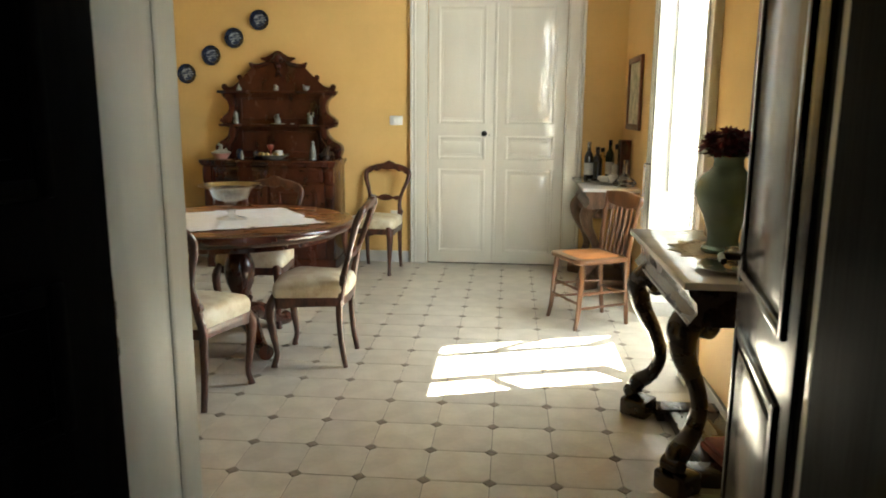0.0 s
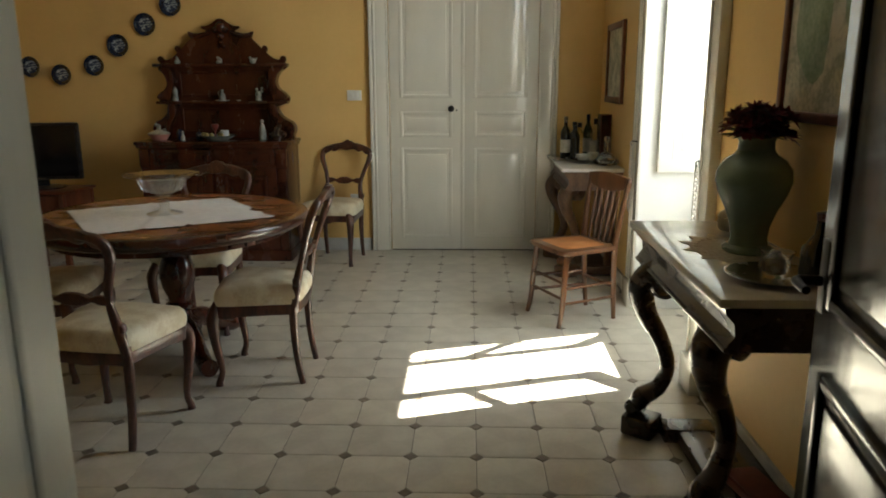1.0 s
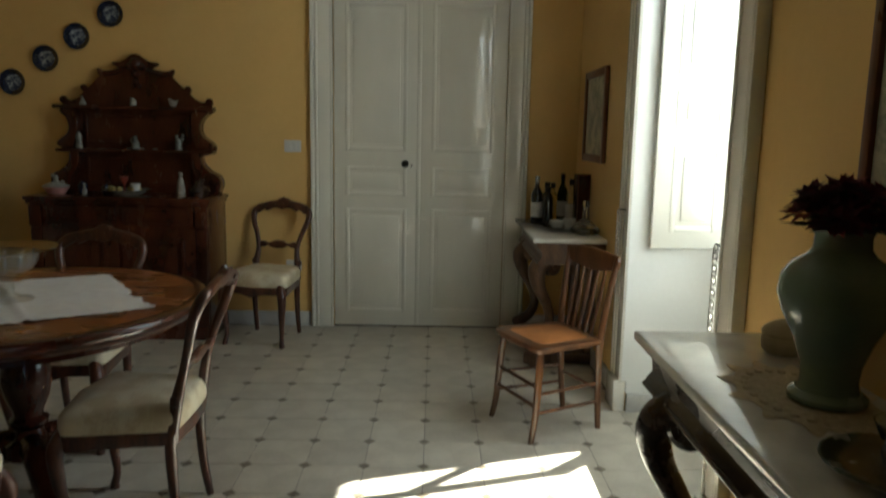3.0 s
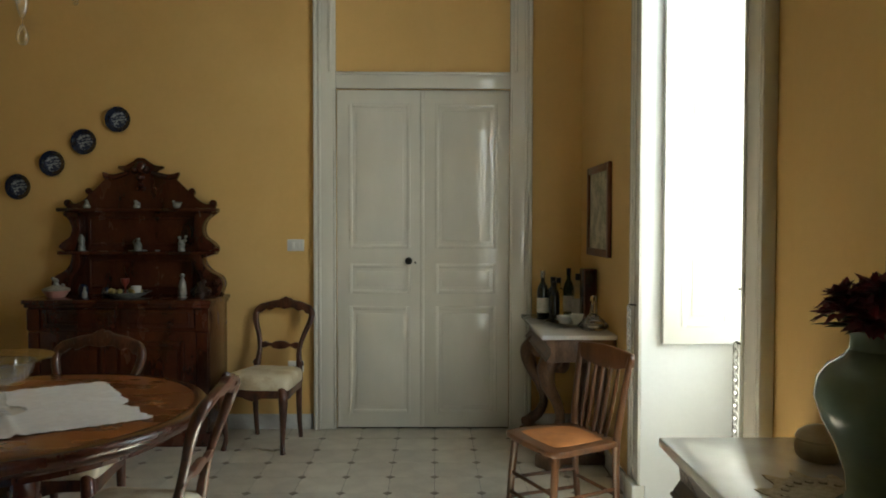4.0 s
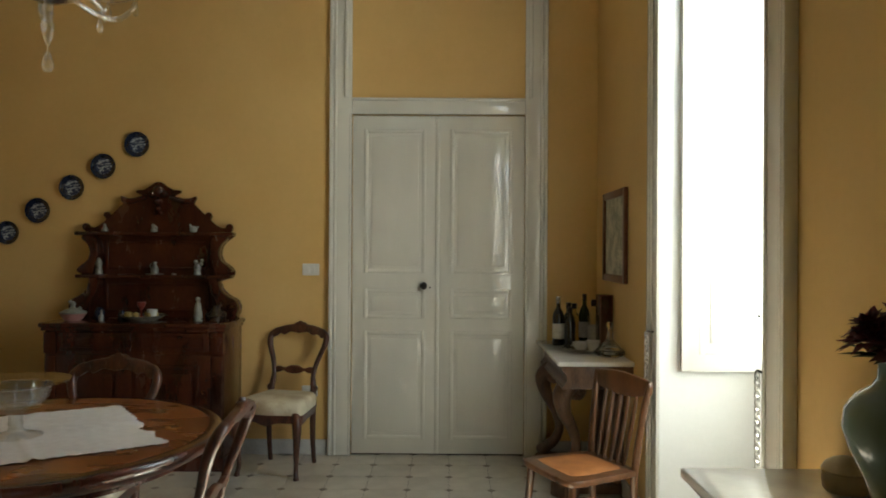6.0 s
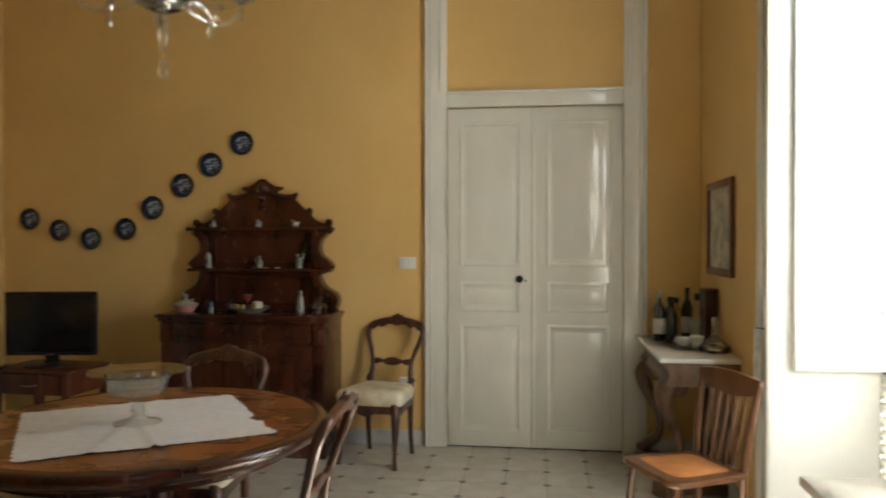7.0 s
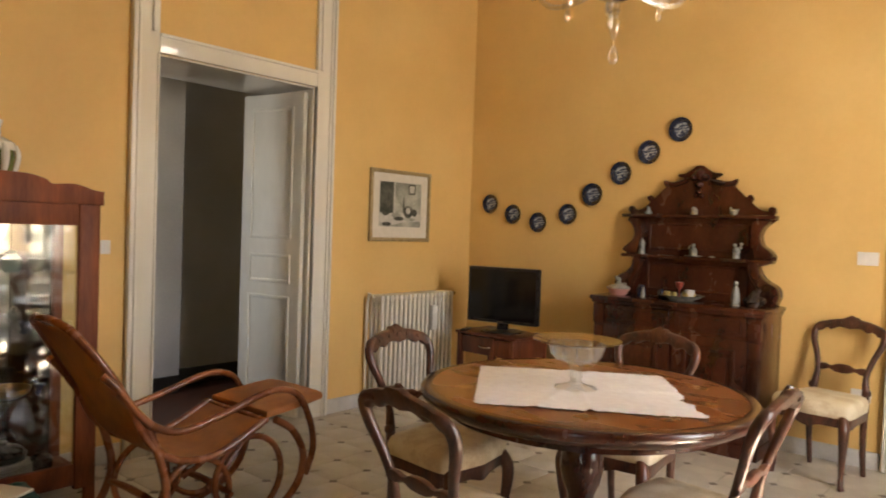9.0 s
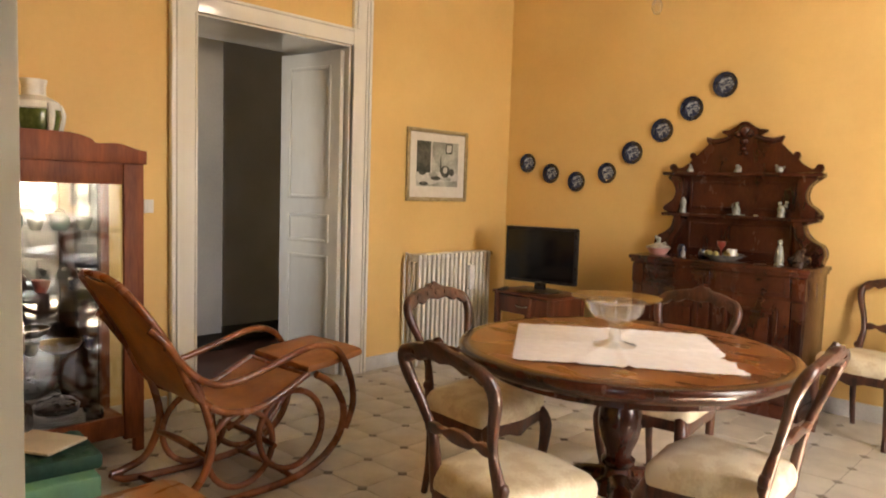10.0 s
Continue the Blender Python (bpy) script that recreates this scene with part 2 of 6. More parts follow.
def thing(name, m, label, category, group="", kind=""):
    ob = new(name)
    ob.empty_display_size = 0.1
    ob.matrix_basis = m
    return tagged(ob, label, category, group, kind)


def box(x0, y0, z0, x1, y1, z1, bev=0.0, bm=None, seg=2):
    """A block with rounded edges, added to bm where one is given."""
    b = bmesh.new()
    r = bmesh.ops.create_cube(b, size=1.0)
    bmesh.ops.scale(b, vec=(abs(x1 - x0), abs(y1 - y0), abs(z1 - z0)), verts=r["verts"])
    bmesh.ops.translate(b, vec=((x0 + x1) / 2, (y0 + y1) / 2, (z0 + z1) / 2), verts=r["verts"])
    if bev:
        bmesh.ops.bevel(b, geom=b.edges[:], offset=bev, segments=seg, affect="EDGES", profile=0.5)
    return add(bm, b)


def add(bm, b):
    if bm is None:
        return b
    me = bpy.data.meshes.new("tmp")
    b.to_mesh(me)
    b.free()
    bm.from_mesh(me)
    bpy.data.meshes.remove(me)
    return bm


def lathe(profile, seg=32, bm=None, at=(0, 0, 0), axis="z"):
    """A turned body from (radius, height) pairs."""
    b = bmesh.new()
    rings = []
    for r, z in profile:
        if r < 1e-5:
            rings.append([b.verts.new((0, 0, z))])
        else:
            rings.append([b.verts.new((r * math.cos(2 * math.pi * i / seg), r * math.sin(2 * math.pi * i / seg), z)) for i in range(seg)])
    for p, q in zip(rings, rings[1:]):
        for i in range(seg):
            j = (i + 1) % seg
            if len(p) == 1 and len(q) == 1:
                continue
            if len(p) == 1:
                b.faces.new((p[0], q[j], q[i])[::-1])
            elif len(q) == 1:
                b.faces.new((p[i], p[j], q[0]))
            else:
                b.faces.new((p[i], p[j], q[j], q[i]))
    if axis == "-y":
        bmesh.ops.rotate(b, matrix=Matrix.Rotation(radians(90), 3, "X"), verts=b.verts[:])
    if axis == "x":
        bmesh.ops.rotate(b, matrix=Matrix.Rotation(radians(90), 3, "Y"), verts=b.verts[:])
    bmesh.ops.recalc_face_normals(b, faces=b.faces[:])
    bmesh.ops.translate(b, vec=at, verts=b.verts[:])
    return add(bm, b)


def smooth_path(pts, n=8):
    """Points along a Catmull-Rom curve through pts."""
    P = [Vector(p) for p in pts]
    out = []
    for i in range(len(P) - 1):
        a, b, c, d = P[max(i - 1, 0)], P[i], P[i + 1], P[min(i + 2, len(P) - 1)]
        for k in range(n):
            t = k / n
            out.append(0.5 * ((2 * b) + (c - a) * t + (2 * a - 5 * b + 4 * c - d) * t * t + (3 * b - a - 3 * c + d) * t ** 3))
    out.append(P[-1])
    return out


def tube(pts, radius, seg=10, n=6, up=(0, 1, 0), flat=1.0, closed=False, bm=None, power=1.0):
    """A rounded bar along a smooth curve; radius is one number or one for each point, flat its width across up, a power under 1 squares its section."""
    def sq(v):
        return math.copysign(abs(v) ** power, v)
    path = smooth_path(pts, n) if n > 1 else [Vector(p) for p in pts]
    m = len(path)
    rad = radius if isinstance(radius, (list, tuple)) else [radius] * len(pts)
    b, rings = bmesh.new(), []
    for i, p in enumerate(path):
        u = i / (m - 1) * (len(rad) - 1)
        k = min(int(u), len(rad) - 2)
        r = rad[k] + (rad[k + 1] - rad[k]) * (u - k)
        if closed:
            d = (path[(i + 1) % (m - 1)] - path[(i - 1) % (m - 1)]).normalized()
        else:
            d = (path[min(i + 1, m - 1)] - path[max(i - 1, 0)]).normalized()
        s = d.cross(Vector(up))
        s = s.normalized() if s.length > 1e-4 else d.orthogonal().normalized()
        w = s.cross(d).normalized()
        rings.append([b.verts.new(p + s * (r * sq(math.cos(a))) + w * (r * flat * sq(math.sin(a)))) for a in (2 * math.pi * j / seg for j in range(seg))])
    if closed:
        for v in rings.pop():
            b.verts.remove(v)
    cnt = len(rings)
    for i in range(cnt if closed else cnt - 1):
        p, q = rings[i], rings[(i + 1) % cnt]
        for j in range(seg):
            k = (j + 1) % seg
            b.faces.new((p[j], p[k], q[k], q[j]))
    if not closed:
        b.faces.new(rings[0][::-1])
        b.faces.new(rings[-1])
    bmesh.ops.recalc_face_normals(b, faces=b.faces[:])
    return add(bm, b)


def plate_shape(outline, d0, d1, plane="xz", bev=0.0, bm=None):
    """A board cut to an outline; d0 and d1 are its two faces across the plane."""
    b = bmesh.new()
    def at(u, v, d):
        return (u, d, v) if plane == "xz" else ((u, v, d) if plane == "xy" else (d, u, v))
    vs = [b.verts.new(at(u, v, d0)) for u, v in outline]
    f = b.faces.new(vs)
    r = bmesh.ops.extrude_face_region(b, geom=[f])
    mv = [g for g in r["geom"] if isinstance(g, bmesh.types.BMVert)]
    delta = Vector(at(0, 0, d1)) - Vector(at(0, 0, d0))
    bmesh.ops.translate(b, vec=delta, verts=mv)
    bmesh.ops.recalc_face_normals(b, faces=b.faces[:])
    if bev:
        es = [e for e in b.edges if abs((e.verts[0].co - e.verts[1].co).dot(delta.normalized())) < 1e-6]
        bmesh.ops.bevel(b, geom=es, offset=bev, segments=2, affect="EDGES", profile=0.5)
    big = [f for f in b.faces if len(f.verts) > 4]
    bmesh.ops.triangulate(b, faces=big)
    return add(bm, b)


def curve2(pts, n=6):
    return [(p.x, p.y) for p in smooth_path([(u, v, 0) for u, v in pts], n)]


def mirrored(half):
    """A closed outline from its right half, given from bottom to top."""
    return list(half) + [(-u, v) for u, v in reversed(half) if abs(u) > 1e-6]


def rect_frame(u0, v0, u1, v1, w, d0, d1, plane, bev=0.004, bm=None):
    """Four mitred-looking bars round a rectangle."""
    def blk(a0, b0, a1, b1, bm):
        if plane == "xz":
            return box(a0, d0, b0, a1, d1, b1, bev, bm)
        return box(d0, a0, b0, d1, a1, b1, bev, bm)
    bm = blk(u0, v0, u0 + w, v1, bm)
    bm = blk(u1 - w, v0, u1, v1, bm)
    bm = blk(u0 + w, v0, u1 - w, v0 + w, bm)
    bm = blk(u0 + w, v1 - w, u1 - w, v1, bm)
    return bm


def structure(name, bm, material, label):
    return tagged(part(name, bm, material), label, kind="structure")

# ---- setting ----
LW, RW, FW, NW, H = -3.84, 1.27, 5.985, 0.60, 3.95  # left, right, far and near wall faces, ceiling
XO = 2.40  # outer face of the window wall

bm = box(LW - 0.25, FW, 0, -0.435, FW + 0.25, H)
box(0.766, FW, 0, RW + 0.25, FW + 0.25, H, bm=bm)
box(-0.435, FW, 2.365, 0.766, FW + 0.055, H, bm=bm)
structure("wall_north", bm, wall_paint, "ochre yellow painted plaster wall with a tall double door")
bm = box(LW - 0.58, NW - 0.3, 0, LW, 3.025, H)
box(LW - 0.58, 4.185, 0, LW, FW, H, bm=bm)
box(LW - 0.58, 3.025, 2.335, LW, 4.185, H, bm=bm)
# unseen filler: shuts a gap where skylight leaked into the hall
structure("wall_hall_east", box(LW - 0.58, FW, 0, LW - 0.252, 6.6, 3.2), hall_wall, "unseen plastered block closing a gap to the sky")
structure("wall_west", bm, wall_paint, "ochre yellow painted plaster wall with an open doorway")
bm = box(RW, -0.2, 0, XO, 3.24, H)
box(RW, 4.42, 0, XO, FW, H, bm=bm)
box(RW, 3.24, 3.05, XO, 4.42, H, bm=bm)
box(XO - 0.22, 3.24, 2.805, XO, 4.42, 3.05, bm=bm)
structure("wall_east", bm, wall_paint, "ochre yellow painted plaster wall with a deep window niche")
bm = box(RW + 0.46, 3.24, 0, XO, 4.42, 0.86)
structure("window_parapet", bm, plaster, "white plastered parapet under the window")
bm = box(LW, -0.15, 0, -0.46, NW, H)
box(0.78, -0.15, 0, RW, NW, H, bm=bm)
box(-0.46, -0.15, 2.42, 0.78, NW, H, bm=bm)
structure("wall_south", bm, wall_paint, "ochre yellow painted thick wall with the entrance doorway")
# added slab, out of sight: keeps outdoor light from leaking under the door
structure("door_back_wall", box(-0.434, FW + 0.06, -0.1, 0.765, FW + 0.25, H), shade_fill, "unseen dark slab that stops light leaking round the shut door")
structure("ceiling", box(LW - 0.6, -0.15, H, XO, FW + 0.25, H + 0.2), ceiling_paint, "plain white plaster ceiling")

# white lining of the window niche, standing on the floor
bm = box(RW - 0.024, 4.4015, 0.161, RW + 0.0, 4.406, 3.04)
box(RW + 0.0, 4.4015, 0.10, XO - 0.002, 4.419, 3.04, bm=bm)
structure("niche_lining_1", bm, plaster, "white plaster lining of the window niche")
structure("niche_lining_2", box(RW + 0.0004, 3.241, 0.10, XO - 0.002, 3.255, 3.04), plaster, "white plaster lining of the window niche")
structure("niche_lining_3", box(RW + 0.0004, 3.255, 3.036, XO - 0.224, 4.4015, 3.049), plaster, "white plaster head of the window niche")
bm = box(RW + 0.004, 4.385, 0, RW + 0.458, 4.404, 0.10, 0.003)
box(RW + 0.004, 3.256, 0, RW + 0.458, 3.275, 0.10, 0.003, bm)
structure("niche_baseboard", bm, stone_skirting, "low grey marble skirting inside the window niche")


def architrave(name, u0, u1, top, w, wallpos, out, plane, label, over=True, plinth=False):
    """A painted door or window surround: flat band, raised outer and inner beads, plinths and a framed panel above."""
    t = thing(name, pose(0, 0, 0), label, "door frame", kind="structure")
    d = 1 if out > 0 else -1
    def bar(a0, b0, a1, b1, depth, nm, bev=0.006, base=0.0):
        lo, hi = wallpos + d * base, wallpos + d * depth
        q = box(a0, lo, b0, a1, hi, b1, bev) if plane == "xz" else box(lo, a0, b0, hi, a1, b1, bev)
        return part(nm, q, white_paint, t)
    hgt = H - 0.03 if over else top + w
    for a, b in ((u0 - w, u0), (u1, u1 + w)):
        z0 = 0.16 if plinth else 0.0
        bar(a, z0, b, hgt, 0.030, "post")
        inner, outer = (b, a) if a < u0 - 1e-6 else (a, b)
        s = 1 if outer > inner else -1
        bar(min(outer, outer - s * 0.026), z0, max(outer, outer - s * 0.026), hgt, 0.046, "outer_bead", 0.009)
        bar(min(outer - s * 0.034, outer - s * 0.052), z0, max(outer - s * 0.034, outer - s * 0.052), hgt, 0.041, "middle_bead", 0.006)
        bar(min(inner, inner + s * 0.016), z0, max(inner, inner + s * 0.016), top, 0.038, "inner_bead", 0.005)
        if plinth:
            bar(a - (0.006 if s < 0 else -0.0), 0.0, b + (0.006 if s > 0 else 0.0), 0.16, 0.062, "plinth_block", 0.006)
    bar(u0, top, u1, top + 0.113, 0.030, "head")
    bar(u0, top + 0.092, u1, top + 0.113, 0.044, "head_bead", 0.007)
    if over:
        e = 0.055
        bar(u0 - e + 0.004, top + 0.113, u0 - 0.002 - e + 0.03, hgt, 0.046, "panel_bead", 0.007, 0.03)
        bar(u1 + e - 0.032, top + 0.113, u1 + e - 0.006, hgt, 0.046, "panel_bead", 0.007, 0.03)
    return t


architrave("trim_far_door", -0.435, 0.766, 2.365, 0.155, FW, -1, "xz", "white painted moulded surround of the closed double door")
architrave("trim_hall_door", 3.025, 4.185, 2.335, 0.165, LW, 1, "yz", "white painted moulded surround of the open doorway")
architrave("trim_window", 3.24, 4.405, 3.05, 0.16, RW, -1, "yz", "white painted moulded surround of the window niche", False, True)
architrave("trim_entrance", -0.46, 0.78, 2.42, 0.14, NW, 1, "xz", "white painted moulded surround of the entrance", False)

# skirting of grey marble
for k, (x0, y0, x1, y1) in enumerate(((LW + 0.016, FW - 0.016, -0.60, FW), (0.93, FW - 0.016, RW - 0.016, FW), (LW, 4.36, LW + 0.016, FW), (LW, NW, LW + 0.016, 2.85), (RW - 0.016, NW, RW, 3.06), (RW - 0.016, 4.58, RW, FW), (LW + 0.016, NW, -0.61, NW + 0.016))):
    structure("baseboard", box(x0, y0, 0, x1, y1, 0.105, 0.004), stone_skirting, "low grey marble skirting along the wall")


def door_leaf(name, width, height, m, material, label, knob_side, thick=0.042, rails=((0.11, 0.86), (0.95, 1.155), (1.265, None)), both=True, proud=0.011):
    """A panelled leaf from its hinge at the origin along +x, with its seen face at -y."""
    t = thing(name, m, label, "door", kind="structure")
    part("slab", box(0.002, 0, 0.008, width - 0.002, thick, height - 0.004, 0.003), material, t)
    x0, x1 = 0.085, width - 0.085
    for a, b in rails:
        b = height - 0.10 if b is None else b
        part("panel_moulding", rect_frame(x0, a, x1, b, 0.026, -proud, 0.002, "xz", min(0.006, proud * 0.5)), material, t)
        part("panel", box(x0 + 0.05, -0.006, a + 0.05, x1 - 0.05, 0.002, b - 0.05, 0.005), material, t)
        if both:
            part("panel_moulding", rect_frame(x0, a, x1, b, 0.026, thick - 0.002, thick + 0.011, "xz", 0.006), material, t)
    return t


# closed double door in the far wall
d = door_leaf("door_1", 0.598, 2.3645, pose(-0.434, FW + 0.004, 0), white_paint, "tall white painted panelled door leaf, closed, with a dark knob", 1, proud=0.008)
part("knob", lathe([(0, 0), (0.010, 0), (0.010, 0.02), (0.024, 0.028), (0.026, 0.042), (0.018, 0.054), (0, 0.056)], 20, at=(0.502, -0.0, 1.178), axis="-y"), iron, d, "round dark knob")
part("rosette", lathe([(0, 0), (0.020, 0), (0.020, 0.004), (0, 0.005)], 18, at=(0.502, -0.0, 1.178), axis="-y"), brass, d)
part("keyhole_plate", lathe([(0, 0), (0.007, 0), (0.007, 0.006), (0, 0.007)], 12, at=(0.545, 0.0, 1.165), axis="-y"), iron, d)
d = door_leaf("door_2", 0.602, 2.3645, pose(0.165, FW + 0.004, 0), white_paint, "tall white painted panelled door leaf, closed", -1, proud=0.008)
part("cover_strip", box(-0.018, -0.012, 0.01, 0.010, 0.001, 2.355, 0.004), white_paint, d)
# open leaf in the hall doorway, swung into the hall
door_leaf("door_3", 0.575, 2.30, pose(LW - 0.035, 4.16, 0, 0, 0, 180 + 10), matt_white, "white painted panelled door leaf standing open into the hall", 1, proud=0.017)
# the entrance: two leaves swung into the room, one dark leaf in the thickness of the wall
d = door_leaf("door_4", 0.50, 2.36, pose(-0.452, 0.585, 0, 0, 0, 89.6), matt_white, "white painted panelled door leaf standing open", 1, rails=((0.12, 1.66), (1.76, None)), proud=0.002)
_leaf_dir = math.degrees(math.atan2(1.367 - 0.66, 0.893 - 0.772))
d = door_leaf("door_5", 0.715, 2.36, pose(0.772, 0.66, 0, 0, 0, _leaf_dir) @ pose(0, 0, 0) @ Matrix.Scale(-1, 4, (0, 1, 0)), dark_gloss, "dark lacquered panelled door leaf standing open", 1, rails=((0.12, 0.86), (0.98, 1.98), (2.05, None)))
part("handle", tube([(0.675, -0.0, 1.02), (0.675, -0.045, 1.02), (0.655, -0.052, 1.02), (0.60, -0.052, 1.02)], [0.010, 0.010, 0.009, 0.008], 10, up=(0, 0, 1)), iron, d, "black lever handle")
part("handle_plate", box(0.655, -0.006, 0.96, 0.695, 0.002, 1.10, 0.004), iron, d)
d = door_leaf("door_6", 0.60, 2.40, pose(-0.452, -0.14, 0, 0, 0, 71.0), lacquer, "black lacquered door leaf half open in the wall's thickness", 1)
part("lock_plate", box(0.597, 0.006, 0.98, 0.604, 0.036, 1.14, 0.002), silver, d, "worn steel lock plate")
part("latch", box(0.60, 0.012, 1.02, 0.612, 0.030, 1.05, 0.003), iron, d)
part("latch", box(0.60, 0.012, 1.075, 0.612, 0.030, 1.105, 0.003), iron, d)

# white linings of the hall doorway, dark linings of the entrance
bm = box(LW - 0.58, 3.0255, 0, LW - 0.002, 3.037, 2.323)
box(LW - 0.58, 4.173, 0, LW - 0.002, 4.1845, 2.323, bm=bm)
box(LW - 0.58, 3.0255, 2.3235, LW - 0.002, 4.1845, 2.3345, bm=bm)
structure("hall_door_lining", bm, white_paint, "white painted lining of the open doorway")
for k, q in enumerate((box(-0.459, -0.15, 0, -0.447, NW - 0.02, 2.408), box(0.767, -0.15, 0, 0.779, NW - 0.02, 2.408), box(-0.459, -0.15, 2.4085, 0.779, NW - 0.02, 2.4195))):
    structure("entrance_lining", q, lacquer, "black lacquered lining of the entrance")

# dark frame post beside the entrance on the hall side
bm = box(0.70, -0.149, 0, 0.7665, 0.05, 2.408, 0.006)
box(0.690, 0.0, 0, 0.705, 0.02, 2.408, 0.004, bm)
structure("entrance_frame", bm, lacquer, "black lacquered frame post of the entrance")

# the unseen, dark-coloured room behind the camera and the hall behind the open doorway
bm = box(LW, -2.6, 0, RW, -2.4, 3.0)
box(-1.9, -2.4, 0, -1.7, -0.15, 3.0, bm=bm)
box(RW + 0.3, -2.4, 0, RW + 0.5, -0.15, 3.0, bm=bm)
structure("wall_passage", bm, shade_fill, "unseen passage walls, coloured dark for lack of light")
structure("ceiling_passage", box(-1.9, -2.6, 3.0, RW + 0.5, -0.152, 3.2), shade_fill, "unseen passage ceiling, coloured dark for lack of light")
structure("wall_hall_west", box(-5.55, 1.6, 0, -5.35, 6.6, 3.0), hall_wall, "pale grey unseen plastered block closing a gap to the sky")
# guessed projection, added to keep the hall lamp off the wall beyond it
structure("wall_hall_breast", box(-5.35, 1.6, 0, -5.13, 3.95, 3.0, 0.01), hall_wall, "pale grey plastered wall projection that shades the hall wall beyond")
structure("wall_hall_north", box(-5.35, 6.4, 0, LW - 0.58, 6.6, 3.0), hall_wall, "pale grey unseen plastered block closing a gap to the sky")
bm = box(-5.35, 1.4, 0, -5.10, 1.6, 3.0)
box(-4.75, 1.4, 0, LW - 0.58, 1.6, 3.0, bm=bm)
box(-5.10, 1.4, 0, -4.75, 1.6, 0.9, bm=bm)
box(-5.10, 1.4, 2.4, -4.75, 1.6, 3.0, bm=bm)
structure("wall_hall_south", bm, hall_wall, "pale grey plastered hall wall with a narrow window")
structure("ceiling_hall", box(-5.55, 1.4, 3.0, LW - 0.58, 6.6, 3.2), ceiling_paint, "plain hall ceiling")
structure("baseboard_hall", box(-5.35, 3.95, 0, -5.335, 6.4, 0.14, 0.003), black_skirting, "black skirting along the hall wall")
structure("baseboard_hall", box(-5.13, 1.6, 0, -5.115, 3.94, 0.14, 0.003), black_skirting, "black skirting along the wall projection")
structure("floor_hall", box(-5.55, 1.4, -0.1, LW - 0.30, 6.6, 0.0), hall_floor_mat, "dark red-brown hall floor")
structure("floor_passage", box(-1.9, -2.6, -0.1, RW + 0.5, -0.10, 0.0), shade_fill, "unseen passage floor, coloured dark for lack of light")

# ---- window ----
w = thing("window_1", pose(0, 0, 0), "white painted casement window with open middle", "window", kind="structure")
X = 2.13
part("window_sill", box(RW + 0.452, 3.256, 0.862, XO, 4.404, 0.885, 0.005), marble, w)
part("window_frame", rect_frame(3.256, 0.886, 4.404, 3.034, 0.055, X, X + 0.055, "yz", 0.004), white_paint, w)


def casement(y_hinge, side):
    """A glazed leaf swung into the room at 46 degrees; side says which way it closes."""
    m = pose(X - 0.004, y_hinge, 1.05) @ Matrix.Rotation(math.atan2(0.34 * side, -0.36), 4, "Z")
    wd, ht = 0.495, 1.93
    def rail(nm, x0, z0, x1, z1):
        q = part(nm, box(x0, -0.02, z0, x1, 0.02, z1, 0.004), white_paint, w)
        q.matrix_basis = m
    rail("hinge_stile", 0.0, 0.0, 0.07, ht)
    rail("meeting_stile", wd - 0.065, 0.0, wd, ht)
    rail("bottom_rail", 0.07, 0.0, wd - 0.065, 0.12)
    rail("top_rail", 0.07, ht - 0.08, wd - 0.065, ht)
    for z in (0.735, 1.36):
        rail("muntin", 0.07, z, wd - 0.065, z + 0.045)
    q = part("pane", box(0.07, -0.002, 0.12, wd - 0.065, 0.002, ht - 0.08), window_glass, w)
    q.matrix_basis = m
    q.visible_shadow = False


casement(4.345, -1)
casement(3.315, 1)
s = door_leaf("shutter", 0.40, 2.10, pose(RW + 0.065, 4.352, 0.852, 0, 0, 0), white_paint, "white painted panelled window shutter folded against the niche", 1, thick=0.03, rails=((0.09, 0.50), (0.58, 0.76), (0.84, 1.35), (1.44, None)), both=False, proud=0.004)
part("hinge", box(0.392, -0.004, 0.30, 0.408, 0.02, 0.36, 0.003), iron, s)
part("hinge", box(0.392, -0.004, 1.60, 0.408, 0.02, 1.66, 0.003), iron, s)
part("bolt", lathe([(0, 0), (0.006, 0), (0.006, 0.012), (0, 0.014)], 10, at=(0.36, 0.0, 0.27), axis="-y"), iron, s)
part("bracket", box(0.385, 0.028, 0.02, 0.40, 0.055, 0.06, 0.003), iron, s)
part("bracket", box(0.385, 0.028, 1.9, 0.40, 0.055, 1.94, 0.003), iron, s)

# ---- floor ----
T, CUT, JOINT = 0.25, 0.0275, 0.0012
floor = structure("floor", box(LW - 0.58, -0.10, -0.10, RW + 0.66, FW + 0.02, -0.003), grout, "cream square tile floor with small dark corner insets")


def tile_mesh():
    h, c, j = T / 2, CUT, JOINT
    o = [(h - j, h - c - j), (h - c - j, h - j)]
    o = o + [(-v, u) for u, v in o] + [(-u, -v) for u, v in o] + [(v, -u) for u, v in o]
    return plate_shape(o, -0.0125, 0.0, "xy", 0.0016)


def inset_mesh():
    s = CUT - 2 * JOINT
    return plate_shape([(s, 0), (0, s), (-s, 0), (0, -s)], -0.0125, 0.0, "xy", 0.0014)


_tb, _ib = tile_mesh(), inset_mesh()
tile_me, inset_me = bpy.data.meshes.new("tile"), bpy.data.meshes.new("tile_inset")
_tb.to_mesh(tile_me), _ib.to_mesh(inset_me)
tile_me.materials.append(tile_mat), inset_me.materials.append(dot_mat)
rest_t, rest_i = bmesh.new(), bmesh.new()
rng = random.Random(7)
TILE_SPOTS, INSET_SPOTS = [], []
